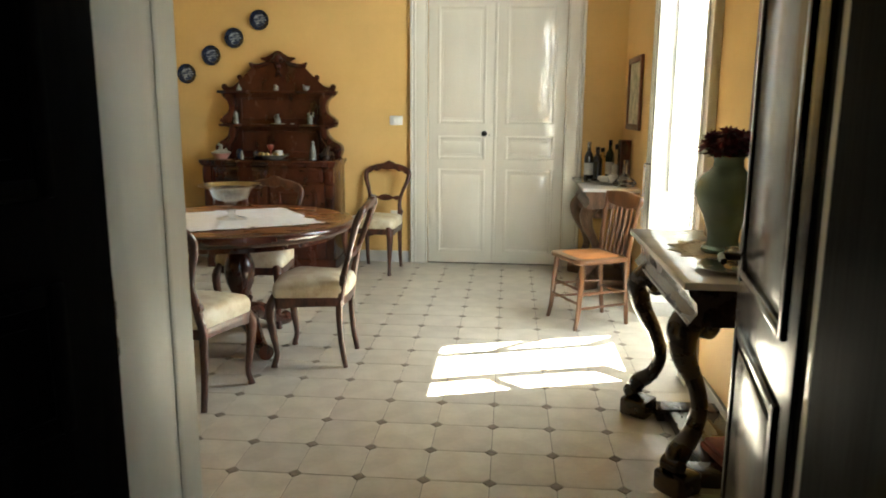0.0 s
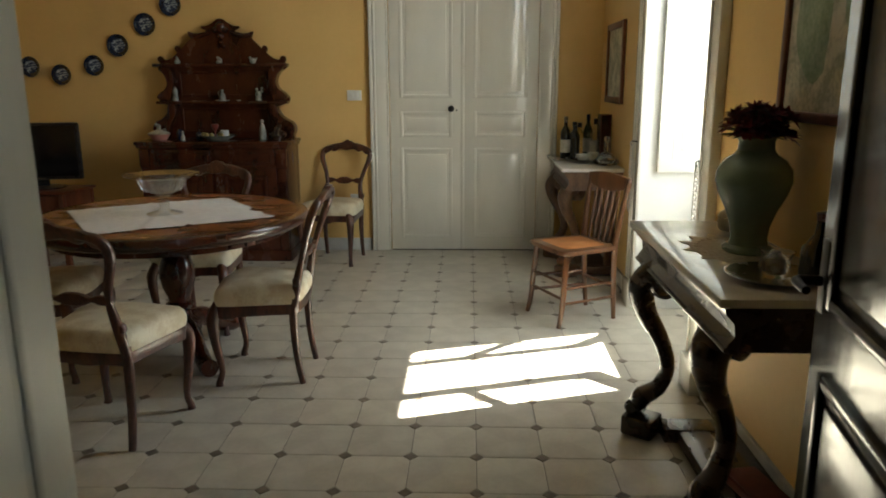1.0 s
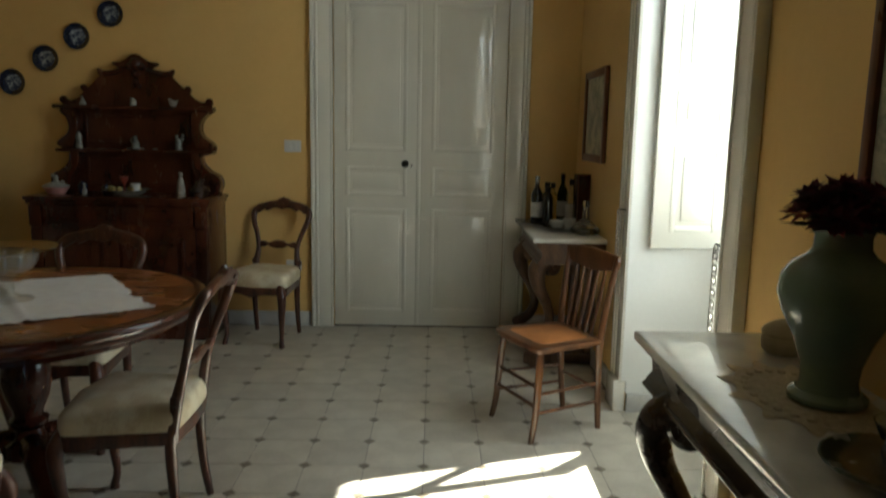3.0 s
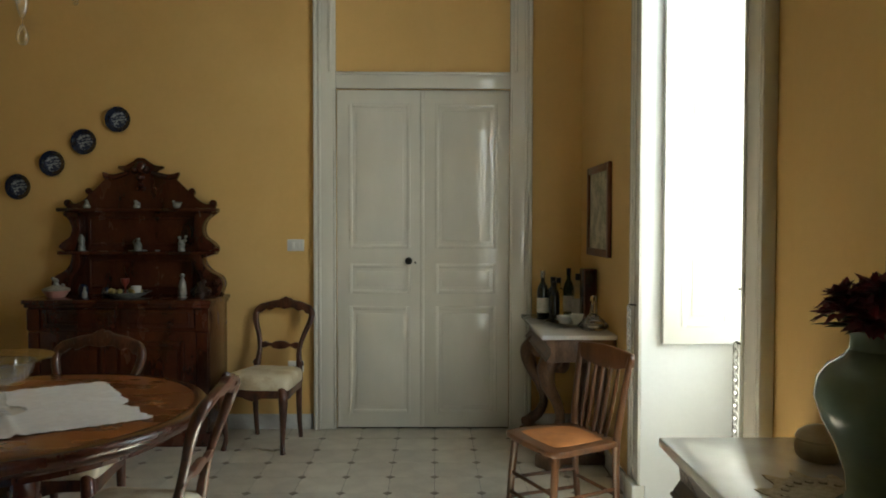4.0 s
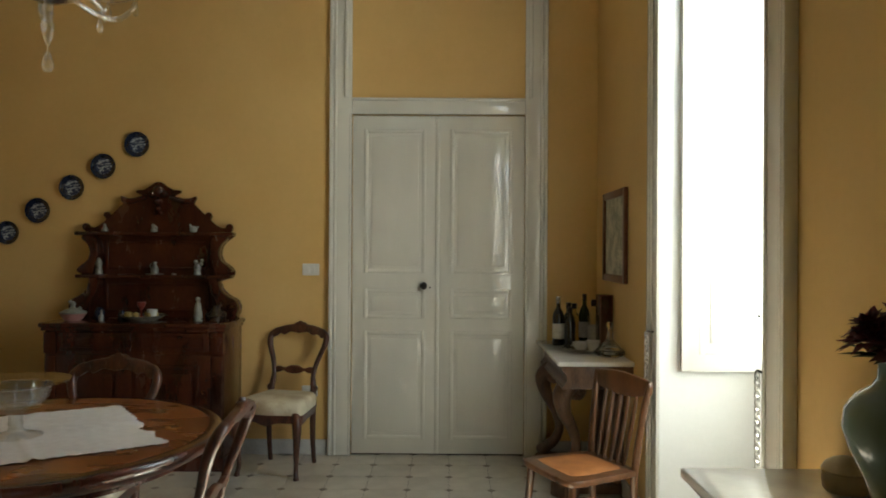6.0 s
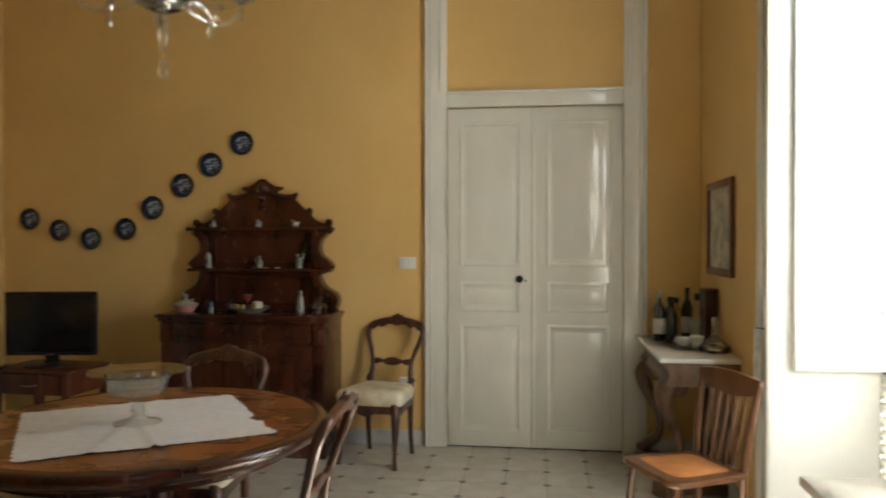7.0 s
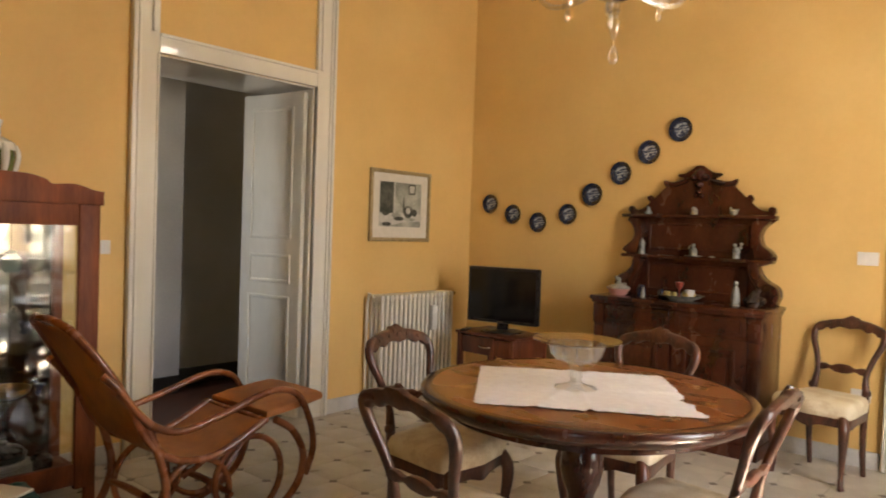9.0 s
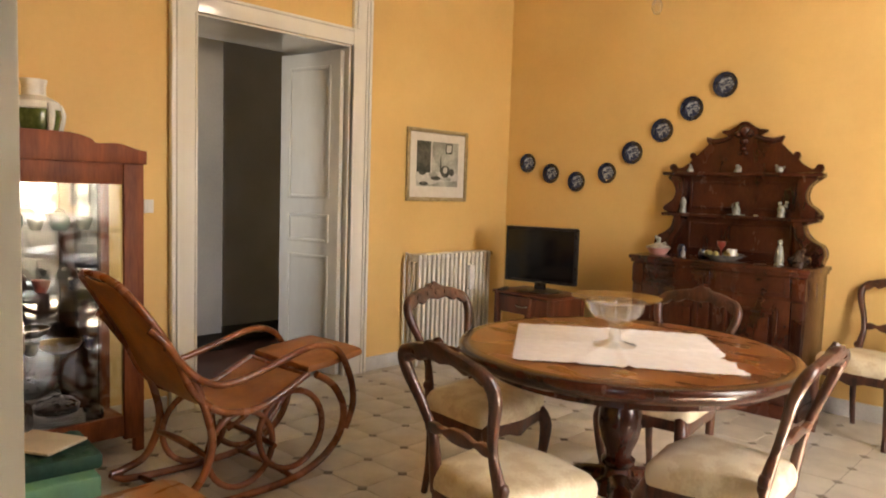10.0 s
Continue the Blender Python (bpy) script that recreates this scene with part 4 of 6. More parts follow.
# ---- console tables ----
def console(name, x_front, y0, y1, ztop, label, wood):
    """A marble-topped console against the east wall, on scrolled front legs and a platform base."""
    t = thing(name, pose(0, 0, 0), label, "console table", "marble console tables")
    xb = RW - 0.004
    part("marble_top", box(x_front, y0, ztop - 0.026, xb, y1, ztop, 0.005), marble, t, "white marble top")
    i = 0.022
    prof = [(x_front + i, ztop - 0.028), (x_front + i + 0.004, ztop - 0.05), (x_front + i + 0.028, ztop - 0.075), (x_front + i + 0.032, ztop - 0.11), (x_front + i + 0.014, ztop - 0.135), (x_front + i + 0.012, ztop - 0.155), (x_front + 0.075, ztop - 0.16), (x_front + 0.075, ztop - 0.028)]
    part("frieze", plate_shape([(u, v) for u, v in prof], y0 + i, y1 - i, "xz"), wood, t, "ogee moulded dark frieze")
    for yy in (y0 + i, y1 - i - 0.03):
        part("end_rail", box(x_front + 0.07, yy, ztop - 0.155, xb, yy + 0.03, ztop - 0.028, 0.004), wood, t)
    part("back_rail", box(xb - 0.03, y0 + i + 0.03, ztop - 0.155, xb, y1 - i - 0.03, ztop - 0.028, 0.004), wood, t)
    part("bead", tube([(x_front + i + 0.012, y0 + i, ztop - 0.148), (x_front + i + 0.012, y1 - i, ztop - 0.148)], 0.008, 8, 1), wood, t)
    for y, sd, ins in ((y0 + 0.275, -1, 0.155), (y1 - 0.225, 1, 0.131)):
        z = ztop - 0.155
        # local x runs outward through the corner
        m = pose(x_front + ins, y, 0) @ Matrix.Rotation(math.atan2(sd * 0.59, -0.81), 4, "Z")
        def put(nm, b, parent, label=""):
            q = part(nm, b, wood, parent, label)
            if parent is t:
                q.matrix_basis = m
            return q
        leg = put("leg", tube([(0.0, 0, z + 0.02), (0.075, 0, z - 0.015), (0.125, 0, z - 0.075), (0.105, 0, z - 0.17), (0.035, 0, z - 0.28), (0.005, 0, z - 0.38), (0.035, 0, z - 0.47), (0.10, 0, z - 0.53), (0.115, 0, z - 0.57)], [0.05, 0.058, 0.052, 0.040, 0.030, 0.028, 0.032, 0.040, 0.036], 12, 6, up=(0, 1, 0), flat=1.15), t, "S-scrolled carved leg")
        put("knee_scroll", lathe([(0, -0.055), (0.018, -0.058), (0.024, -0.048), (0.040, -0.052), (0.056, -0.044), (0.060, 0), (0.056, 0.044), (0.040, 0.052), (0.024, 0.048), (0.018, 0.058), (0, 0.055)], 20, at=(0.025, 0, z - 0.045), axis="-y"), leg)
        put("acanthus", tube([(0.15, 0, z - 0.06), (0.142, 0, z - 0.13), (0.105, 0, z - 0.20), (0.125, 0, z - 0.215)], [0.014, 0.022, 0.016, 0.008], 8, 4), leg)
        put("toe_scroll", lathe([(0, -0.045), (0.02, -0.045), (0.032, -0.035), (0.034, 0), (0.032, 0.035), (0.02, 0.045), (0, 0.045)], 16, at=(0.125, 0, 0.115), axis="-y"), leg)
        put("foot_block", box(0.03, -0.062, 0.0, 0.16, 0.062, 0.085, 0.014), t)
        part("base_rail", box(x_front + 0.12, y - 0.05, 0.01, xb, y + 0.05, 0.07, 0.006), wood, t)
        if wood is carved_brown:
            part("back_post", box(xb - 0.06, y - 0.035, 0.068, xb, y + 0.035, z + 0.005, 0.006), wood, t)
    part("base_platform", box(x_front + 0.17, y0 + 0.325, 0.012, xb, y1 - 0.275, 0.065, 0.006), wood, t)
    return t


console("console_table", 0.862, 1.795, 2.885, 0.842, "dark carved rosewood console table with white marble top", console_wood)
console("console_table", 0.845, 4.935, 5.93, 0.812, "brown carved walnut console table with white marble, in the corner", carved_brown)

# ---- wall pieces ----
PLATES = ((-1.931, 2.147), (-2.165, 1.994), (-2.384, 1.845), (-2.62, 1.684), (-2.831, 1.528), (-3.11, 1.456), (-3.363, 1.52), (-3.605, 1.606))
for k, (x, z) in enumerate(PLATES):
    r = 0.088 if k < 4 else 0.082
    t = thing("wall_plate", pose(x, FW - 0.004, z), "blue and white china plate hung on the yellow wall", "plate", "blue wall plates")
    part("rim", lathe([(r * 0.62, 0.006), (r * 0.70, 0.010), (r * 0.95, 0.020), (r, 0.022), (r * 0.985, 0.017), (r * 0.70, 0.004), (r * 0.62, 0.001), (r * 0.62, 0.006)], 40, axis="-y"), blue_rim, t, "dark cobalt rim")
    q = part("centre", lathe([(0, 0.005), (r * 0.60, 0.005), (r * 0.635, 0.007), (r * 0.635, 0.0), (0, 0.0)], 36, axis="-y"), blue_scene, t, "blue and white painted middle")

t = thing("light_switch", pose(-0.718, FW, 1.285), "white plastic double light switch on the wall", "switch")
part("plate", box(-0.059, -0.010, -0.041, 0.059, 0, 0.041, 0.005), switch_plastic, t)
for u in (-0.03, 0.008):
    part("rocker", box(u, -0.014, -0.022, u + 0.022, -0.009, 0.022, 0.003), switch_plastic, t)
t = thing("wall_socket", pose(-0.72, FW, 0.44), "white plastic socket on the wall behind a chair", "socket")
part("plate", box(-0.055, -0.009, -0.038, 0.055, 0, 0.038, 0.004), switch_plastic, t)
for u in (-0.015, 0, 0.015):
    part("hole", lathe([(0, 0), (0.003, 0), (0.003, 0.001), (0, 0.001)], 8, at=(u, -0.009, 0), axis="-y"), black_plastic, t)
t = thing("light_switch", pose(LW, 2.745, 1.213), "small white light switch beside the open doorway", "switch")
part("plate", box(0, -0.028, -0.038, 0.009, 0.028, 0.038, 0.004), switch_plastic, t)
part("rocker", box(0.008, -0.012, -0.022, 0.013, 0.012, 0.022, 0.003), switch_plastic, t)

# still-life print on the west wall
still_bg = surface("print_grey_wash", (0.22, 0.23, 0.19), (0.50, 0.50, 0.42), 9.0, rough=0.8, var=0.25, bump=0.0)
still_dark = surface("print_dark_wash", (0.03, 0.035, 0.025), (0.12, 0.12, 0.09), 14.0, rough=0.8, var=0.25, bump=0.0)
still_pale = surface("print_pale_wash", (0.48, 0.47, 0.41), (0.64, 0.62, 0.55), 22.0, rough=0.8, var=0.3, bump=0.0)
t = thing("framed_print", pose(LW, 5.077, 1.545), "gilt framed still-life print with a cream mount", "picture")
part("frame", rect_frame(-0.342, -0.28, 0.342, 0.28, 0.030, 0.002, 0.026, "yz", 0.006), gilt, t, "thin pale gilt frame")
part("mount", box(0.004, -0.314, -0.252, 0.012, 0.314, 0.252), mat_board, t)
part("print", box(0.011, -0.235, -0.165, 0.0135, 0.235, 0.185), still_bg, t)
def blot(cy, cz, ry, rz, d, material):
    """A soft-edged oval of the printed picture."""
    o = [(cy + ry * math.cos(a), cz + rz * math.sin(a)) for a in (2 * math.pi * k / 16 for k in range(16))]
    part("print_shape", plate_shape(o, 0.0134, 0.0134 + d, "yz"), material, t)


def patch(y0, z0, y1, z1, d, material):
    part("print_shape", plate_shape([(y0, z0), (y1, z0), (y1, z1), (y0, z1)], 0.0134, 0.0134 + d, "yz"), material, t)


patch(-0.235, -0.06, -0.085, 0.184, 0.0006, still_dark)
patch(-0.080, -0.06, -0.068, 0.184, 0.0007, still_pale)
patch(0.085, 0.095, 0.165, 0.178, 0.0006, still_dark)
patch(0.098, 0.108, 0.152, 0.165, 0.0009, still_pale)
part("print_shape", plate_shape(curve2([(-0.235, -0.055), (-0.12, -0.06), (0.05, -0.05), (0.225, -0.06), (0.23, -0.115), (0.05, -0.125), (-0.10, -0.15), (-0.235, -0.12), (-0.235, -0.055)], 3)[:-1], 0.0134, 0.0143, "yz"), still_pale, t)
blot(-0.17, -0.03, 0.055, 0.05, 0.0012, still_dark)
blot(-0.05, -0.075, 0.055, 0.022, 0.0012, still_bg)
blot(-0.02, -0.10, 0.06, 0.016, 0.0014, still_dark)
part("print_shape", plate_shape([(0.022, -0.055), (0.042, -0.055), (0.038, 0.03), (0.034, 0.075), (0.030, 0.075), (0.026, 0.03)], 0.0134, 0.0148, "yz"), still_dark, t)
blot(0.085, -0.045, 0.055, 0.048, 0.0016, still_dark)
blot(0.085, -0.035, 0.026, 0.026, 0.0020, still_pale)
blot(0.16, -0.05, 0.028, 0.03, 0.0016, still_dark)
blot(0.10, -0.105, 0.06, 0.016, 0.0016, still_bg)
blot(-0.155, -0.145, 0.05, 0.016, 0.0016, still_dark)
t = thing("framed_print", pose(RW, 5.395, 1.515), "narrow old print in a reddish brown wooden frame", "picture")
part("frame", rect_frame(-0.295, -0.28, 0.295, 0.28, 0.045, -0.026, -0.002, "yz", 0.006), frame_brown, t)
part("print", box(-0.012, -0.255, -0.24, -0.004, 0.255, 0.24), old_print, t)
t = thing("framed_map", pose(RW, 2.13, 1.66), "old pale printed map in a brown wooden frame", "picture")
part("frame", rect_frame(-0.40, -0.40, 0.385, 0.40, 0.034, -0.026, -0.002, "yz", 0.006), frame_brown, t)
part("print", box(-0.012, -0.37, -0.37, -0.004, 0.355, 0.37), old_print, t)
green_wash = surface("map_green_wash", (0.20, 0.27, 0.17), (0.38, 0.42, 0.30), 12.0, rough=0.8, var=0.3, bump=0.0)
for a, b_, c, d_ in ((0.10, -0.25, 0.30, 0.05), (-0.25, -0.2, 0.0, 0.15)):
    part("map_patch", plate_shape(curve2([(a, b_), (a + 0.08, b_ - 0.03), (c, b_ + 0.1), (c - 0.03, d_), (a + 0.05, d_ + 0.05), (a - 0.02, d_ - 0.1), (a, b_)], 4)[:-1], -0.0118, -0.0126, "yz"), green_wash, t)

# ---- hanging chains at the window ----
def chain(y, z0, z1, x, anchor):
    t = thing("tie_chain", pose(x, y, 0), "thin steel chain hanging beside the window niche", "chain", "window chains")
    part("hook", tube([(*anchor, z1 + 0.0), (0.0, 0, z1 + 0.004), (-0.006, 0, z1 - 0.012), (0.0, 0, z1 - 0.02)], 0.004, 6, 4), iron, t)
    n = int((z1 - z0) / 0.021)
    for k in range(n):
        z = z1 - 0.012 - k * 0.021
        a = (k % 2) * math.pi / 2 + 0.4
        b = tube([(0.010 * math.cos(q) * math.cos(a), 0.010 * math.cos(q) * math.sin(a), z + 0.015 * math.sin(q)) for q in [2 * math.pi * i / 10 for i in range(11)]], 0.0034, 6, 1, up=(math.sin(a), -math.cos(a), 0.01), closed=True)
        part("link", b, steel, t)


chain(4.476, 0.60, 1.03, RW - 0.066, (0.04, 0))
chain(3.284, 0.52, 1.035, RW - 0.032, (0.004, -0.046))

# ---- radiator ----
t = thing("radiator", pose(LW + 0.04, 4.745, 0), "cream enamelled cast column radiator under the print", "radiator")
for k in range(17):
    y = k * 0.0505
    sec = part("section", box(0.0, y, 0.10, 0.028, y + 0.034, 0.83, 0.010), radiator_paint, t)
    part("column", box(0.05, y, 0.10, 0.078, y + 0.034, 0.83, 0.010), radiator_paint, sec)
    part("column", box(0.10, y, 0.10, 0.130, y + 0.034, 0.83, 0.012), radiator_paint, sec)
    part("top_header", box(0.0, y - 0.002, 0.80, 0.130, y + 0.038, 0.862, 0.014), radiator_paint, sec)
    part("bottom_header", box(0.0, y - 0.002, 0.075, 0.130, y + 0.038, 0.13, 0.014), radiator_paint, sec)
for y in (0.02, 0.82):
    part("foot", box(0.03, y - 0.012, 0, 0.11, y + 0.012, 0.09, 0.006), radiator_paint, t)
part("valve", tube([(0.065, 0.86, 0.835), (0.065, 0.90, 0.835), (0.065, 0.925, 0.835)], [0.013, 0.012, 0.016], 10, 2, up=(0, 0, 1)), brass, t)
part("pipe", tube([(0.065, -0.02, 0.835), (0.0, -0.025, 0.80), (0.0, -0.025, 0.0)], 0.011, 8, 3), radiator_paint, t)
t2 = thing("humidifier", pose(LW + 0.176, 5.315, 0.56), "white ceramic humidifier hung on the radiator", "humidifier")
part("tank", box(0, -0.032, 0, 0.035, 0.032, 0.20, 0.008), porcelain, t2)
part("hook", tube([(0.018, 0, 0.195), (0.018, 0, 0.215), (-0.02, 0, 0.232), (-0.03, 0, 0.305)], 0.003, 6, 3), steel, t2)

# ---- television and its stand ----
m = pose(-3.07, 5.40, 0, 0, 0, -4)
t = thing("tv_stand", m, "small reddish brown wooden stand with one drawer", "side table")
part("top", box(-0.30, -0.155, 0.578, 0.30, 0.26, 0.60, 0.006), stand_wood, t)
for s in (-1, 1):
    for y in (-0.13, 0.235):
        part("leg", box(s * 0.28, y - 0.02, 0, s * 0.24, y + 0.02, 0.58, 0.004), stand_wood, t)
    part("side_rail", box(s * 0.275, -0.11, 0.43, s * 0.255, 0.215, 0.578, 0.003), stand_wood, t)
part("back_rail", box(-0.24, 0.225, 0.43, 0.24, 0.245, 0.578, 0.003), stand_wood, t)
part("divider", box(0.045, -0.145, 0.0, 0.085, -0.105, 0.578, 0.004), stand_wood, t)
dr = part("drawer", box(-0.236, -0.140, 0.438, 0.236, -0.112, 0.570, 0.005), stand_wood, t)
part("handle", tube([(-0.05, -0.140, 0.505), (-0.045, -0.160, 0.502), (0.0, -0.165, 0.498), (0.045, -0.160, 0.502), (0.05, -0.140, 0.505)], 0.006, 8, 4), silver, dr, "bright metal pull handle")
part("lower_shelf", box(-0.25, -0.12, 0.16, 0.25, 0.22, 0.178, 0.004), stand_wood, t)
t = thing("television", pose(-3.085, 5.475, 0.60, 0, 0, 9), "black flat television, switched off, on a small stand", "television")
part("housing", box(-0.30, -0.012, 0.062, 0.30, 0.045, 0.495, 0.012), black_plastic, t)
part("screen", box(-0.282, -0.0145, 0.088, 0.282, -0.011, 0.478, 0.001), screen_mat, t)
part("bezel", rect_frame(-0.298, 0.066, 0.298, 0.493, 0.017, -0.018, -0.010, "xz", 0.004), black_plastic, t)
part("badge", box(-0.03, -0.0195, 0.071, 0.03, -0.0178, 0.076), silver, t)
part("neck", box(-0.045, 0.0, 0.010, 0.045, 0.03, 0.075, 0.006), black_plastic, t)
part("base", lathe([(0, 0), (0.165, 0), (0.165, 0.006), (0.12, 0.013), (0, 0.015)], 36), black_plastic, t)
t = thing("remote_control", pose(-3.30, 5.30, 0.60, 0, 0, 20), "black remote control lying on the stand", "remote control")
part("case", box(-0.022, -0.08, 0, 0.022, 0.08, 0.018, 0.006), black_plastic, t)
part("buttons", box(-0.015, -0.05, 0.0175, 0.015, 0.06, 0.0195, 0.001), porcelain_grey, t)


# ---- glazed cabinet ----
def glazed_cabinet():
    x0, x1, y0, y1 = -0.46, 0.0, -1.05, 0.0
    t = thing("display_cabinet", pose(-3.355, 2.50, 0), "reddish brown glazed display cabinet with a mirrored back", "cabinet")
    for y in (y0, y1 - 0.10):
        part("front_stile", box(x1 - 0.035, y, 0.07, x1, y + 0.10, 1.47, 0.006), cabinet_wood, t)
    for y in (y0, y1 - 0.045):
        part("front_foot", box(x1 - 0.045, y, 0, x1, y + 0.045, 0.075, 0.004), cabinet_wood, t)
        part("rear_foot", box(x0, y, 0, x0 + 0.045, y + 0.045, 0.075, 0.004), cabinet_wood, t)
        part("rear_stile", box(x0, y, 0.07, x0 + 0.045, y + 0.045, 1.47, 0.004), cabinet_wood, t)
    part("bottom_rail", box(x1 - 0.033, y0 + 0.10, 0.09, x1 - 0.002, y1 - 0.10, 0.195, 0.006), cabinet_wood, t)
    part("top_rail", box(x1 - 0.033, y0 + 0.10, 1.335, x1 - 0.002, y1 - 0.10, 1.44, 0.006), cabinet_wood, t)
    half = curve2([(0.0, 1.57), (-0.18, 1.566), (-0.27, 1.545), (-0.30, 1.525), (-0.40, 1.53), (-0.49, 1.505), (-0.535, 1.50)], 4)
    o = [(-0.525 + u * -1, v) for u, v in half[::-1]] + [(-0.525 + u, v) for u, v in half[1:]] + [(-1.06, 1.435), (0.01, 1.435)]
    part("cornice", plate_shape(o, x1 - 0.035, x1 + 0.014, "yz", 0.006), cabinet_wood, t, "arched cornice board")
    part("top", box(x0, y0, 1.435, x1 - 0.033, y1, 1.465, 0.004), cabinet_wood, t)
    part("bottom", box(x0, y0, 0.09, x1 - 0.033, y1, 0.12, 0.004), cabinet_wood, t)
    part("back_mirror", box(x0 + 0.012, y0 + 0.04, 0.12, x0 + 0.018, y1 - 0.04, 1.435), mirror_mat, t, "mirrored back")
    part("back_board", box(x0, y0 + 0.04, 0.10, x0 + 0.010, y1 - 0.04, 1.44), cabinet_wood, t)
    part("front_pane", box(x1 - 0.020, y0 + 0.098, 0.19, x1 - 0.016, y1 - 0.098, 1.34), window_glass, t, "clear glass door pane")
    for y in (y0 + 0.02, y1 - 0.024):
        part("side_pane", box(x0 + 0.045, y, 0.12, x1 - 0.035, y + 0.004, 1.435), window_glass, t)
    for z in (0.50, 0.80, 1.10):
        part("glass_shelf", box(x0 + 0.02, y0 + 0.03, z, x1 - 0.05, y1 - 0.03, z + 0.007, 0.001), window_glass, t)
    for y in (y0 + 0.103, y1 - 0.109):
        part("gilt_bead", box(x1 - 0.014, y, 0.195, x1 - 0.008, y + 0.006, 1.335, 0.002), brass, t)
    return t


glazed_cabinet()


def crockery(name, x, y, z, prof, material, label, category="dish", seg=24):
    ob = part(name, lathe(prof, seg), material)
    ob.matrix_basis = pose(x, y, z)
    return tagged(ob, label, category)


PLATE = [(0, 0), (0.07, 0), (0.13, 0.016), (0.132, 0.020), (0.07, 0.006), (0, 0.006)]
CUP = [(0, 0), (0.022, 0), (0.026, 0.006), (0.04, 0.05), (0.042, 0.06), (0.037, 0.055), (0.02, 0.008), (0, 0.008)]
for k in range(5):
    crockery("plate", -3.60, 2.17, 0.12 + 0.0125 * k, PLATE, porcelain, "cream china plate stacked in the display cabinet", "plate")
crockery("tureen", -3.60, 2.17, 0.19, [(0, 0), (0.06, 0), (0.10, 0.02), (0.105, 0.05), (0.08, 0.075), (0.02, 0.09), (0.02, 0.105), (0, 0.11)], black_plastic, "black glazed lidded dish on a stack of plates", "dish")
for y, z, m_ in ((2.32, 0.507, blue_rim), (2.05, 0.507, porcelain_grey), (2.25, 0.807, blue_rim), (2.10, 0.807, red_ceramic), (2.30, 1.107, porcelain_grey), (2.08, 1.107, porcelain_grey)):
    crockery("cup", -3.58, y, z, CUP, m_, "small china cup on a glass shelf", "cup")
crockery("serving_dish", -3.58, 2.18, 0.507, [(0, 0), (0.05, 0), (0.09, 0.025), (0.10, 0.05), (0.095, 0.05), (0.085, 0.03), (0.05, 0.008), (0, 0.008)], brass, "brass footed dish on a glass shelf", "dish")
for k, (y, z, rr, mt) in enumerate(((1.95, 0.127, 0.10, console_wood), (2.33, 0.127, 0.05, console_wood), (1.95, 0.507, 0.07, walnut), (2.36, 0.807, 0.035, console_wood), (2.18, 1.107, 0.045, green_felt), (1.97, 0.807, 0.06, console_wood), (1.97, 1.107, 0.05, green_felt))):
    crockery("lidded_jar", -3.56, y, z, [(0, 0), (rr * 0.7, 0), (rr, rr * 0.6), (rr * 0.95, rr * 1.4), (rr * 0.5, rr * 1.9), (rr * 0.55, rr * 2.1), (0, rr * 2.4)], mt, "lidded glazed jar on a shelf of the display cabinet", "jar")
tray = part("stone_slab", box(-3.79, 1.60, 0.1215, -3.42, 1.83, 0.135, 0.004), console_wood)
tagged(tray, "dark wooden tray lying in the display cabinet", "tray")
t = thing("jar_vase", pose(-3.50, 2.055, 1.466), "white and green glazed ceramic jar on the cabinet", "vase")
green_glaze = surface("olive_green_glaze", (0.05, 0.075, 0.012), (0.13, 0.17, 0.04), 14.0, rough=0.2, var=0.25, bump=0.03, coat=0.4)
part("body", lathe([(0, 0), (0.062, 0), (0.07, 0.012), (0.10, 0.10), (0.115, 0.17), (0.108, 0.215), (0.09, 0.235), (0.05, 0.24), (0, 0.24)], 32), green_glaze, t, "olive green body")
part("shoulder", lathe([(0.112, 0.198), (0.117, 0.205), (0.105, 0.235), (0.07, 0.255), (0.052, 0.262), (0.05, 0.30), (0.058, 0.335), (0.05, 0.335), (0.042, 0.30), (0.04, 0.25), (0.112, 0.198)], 32), porcelain, t, "white glazed shoulder and neck")
for k in range(5):
    a = 2 * math.pi * k / 5 + 0.3
    c, s = math.cos(a), math.sin(a)
    part("leaf_relief", tube([(0.108 * c, 0.108 * s, 0.225), (0.121 * c, 0.121 * s, 0.18), (0.112 * c, 0.112 * s, 0.11), (0.09 * c, 0.09 * s, 0.04)], [0.014, 0.018, 0.014, 0.006], 8, 4), porcelain, t)


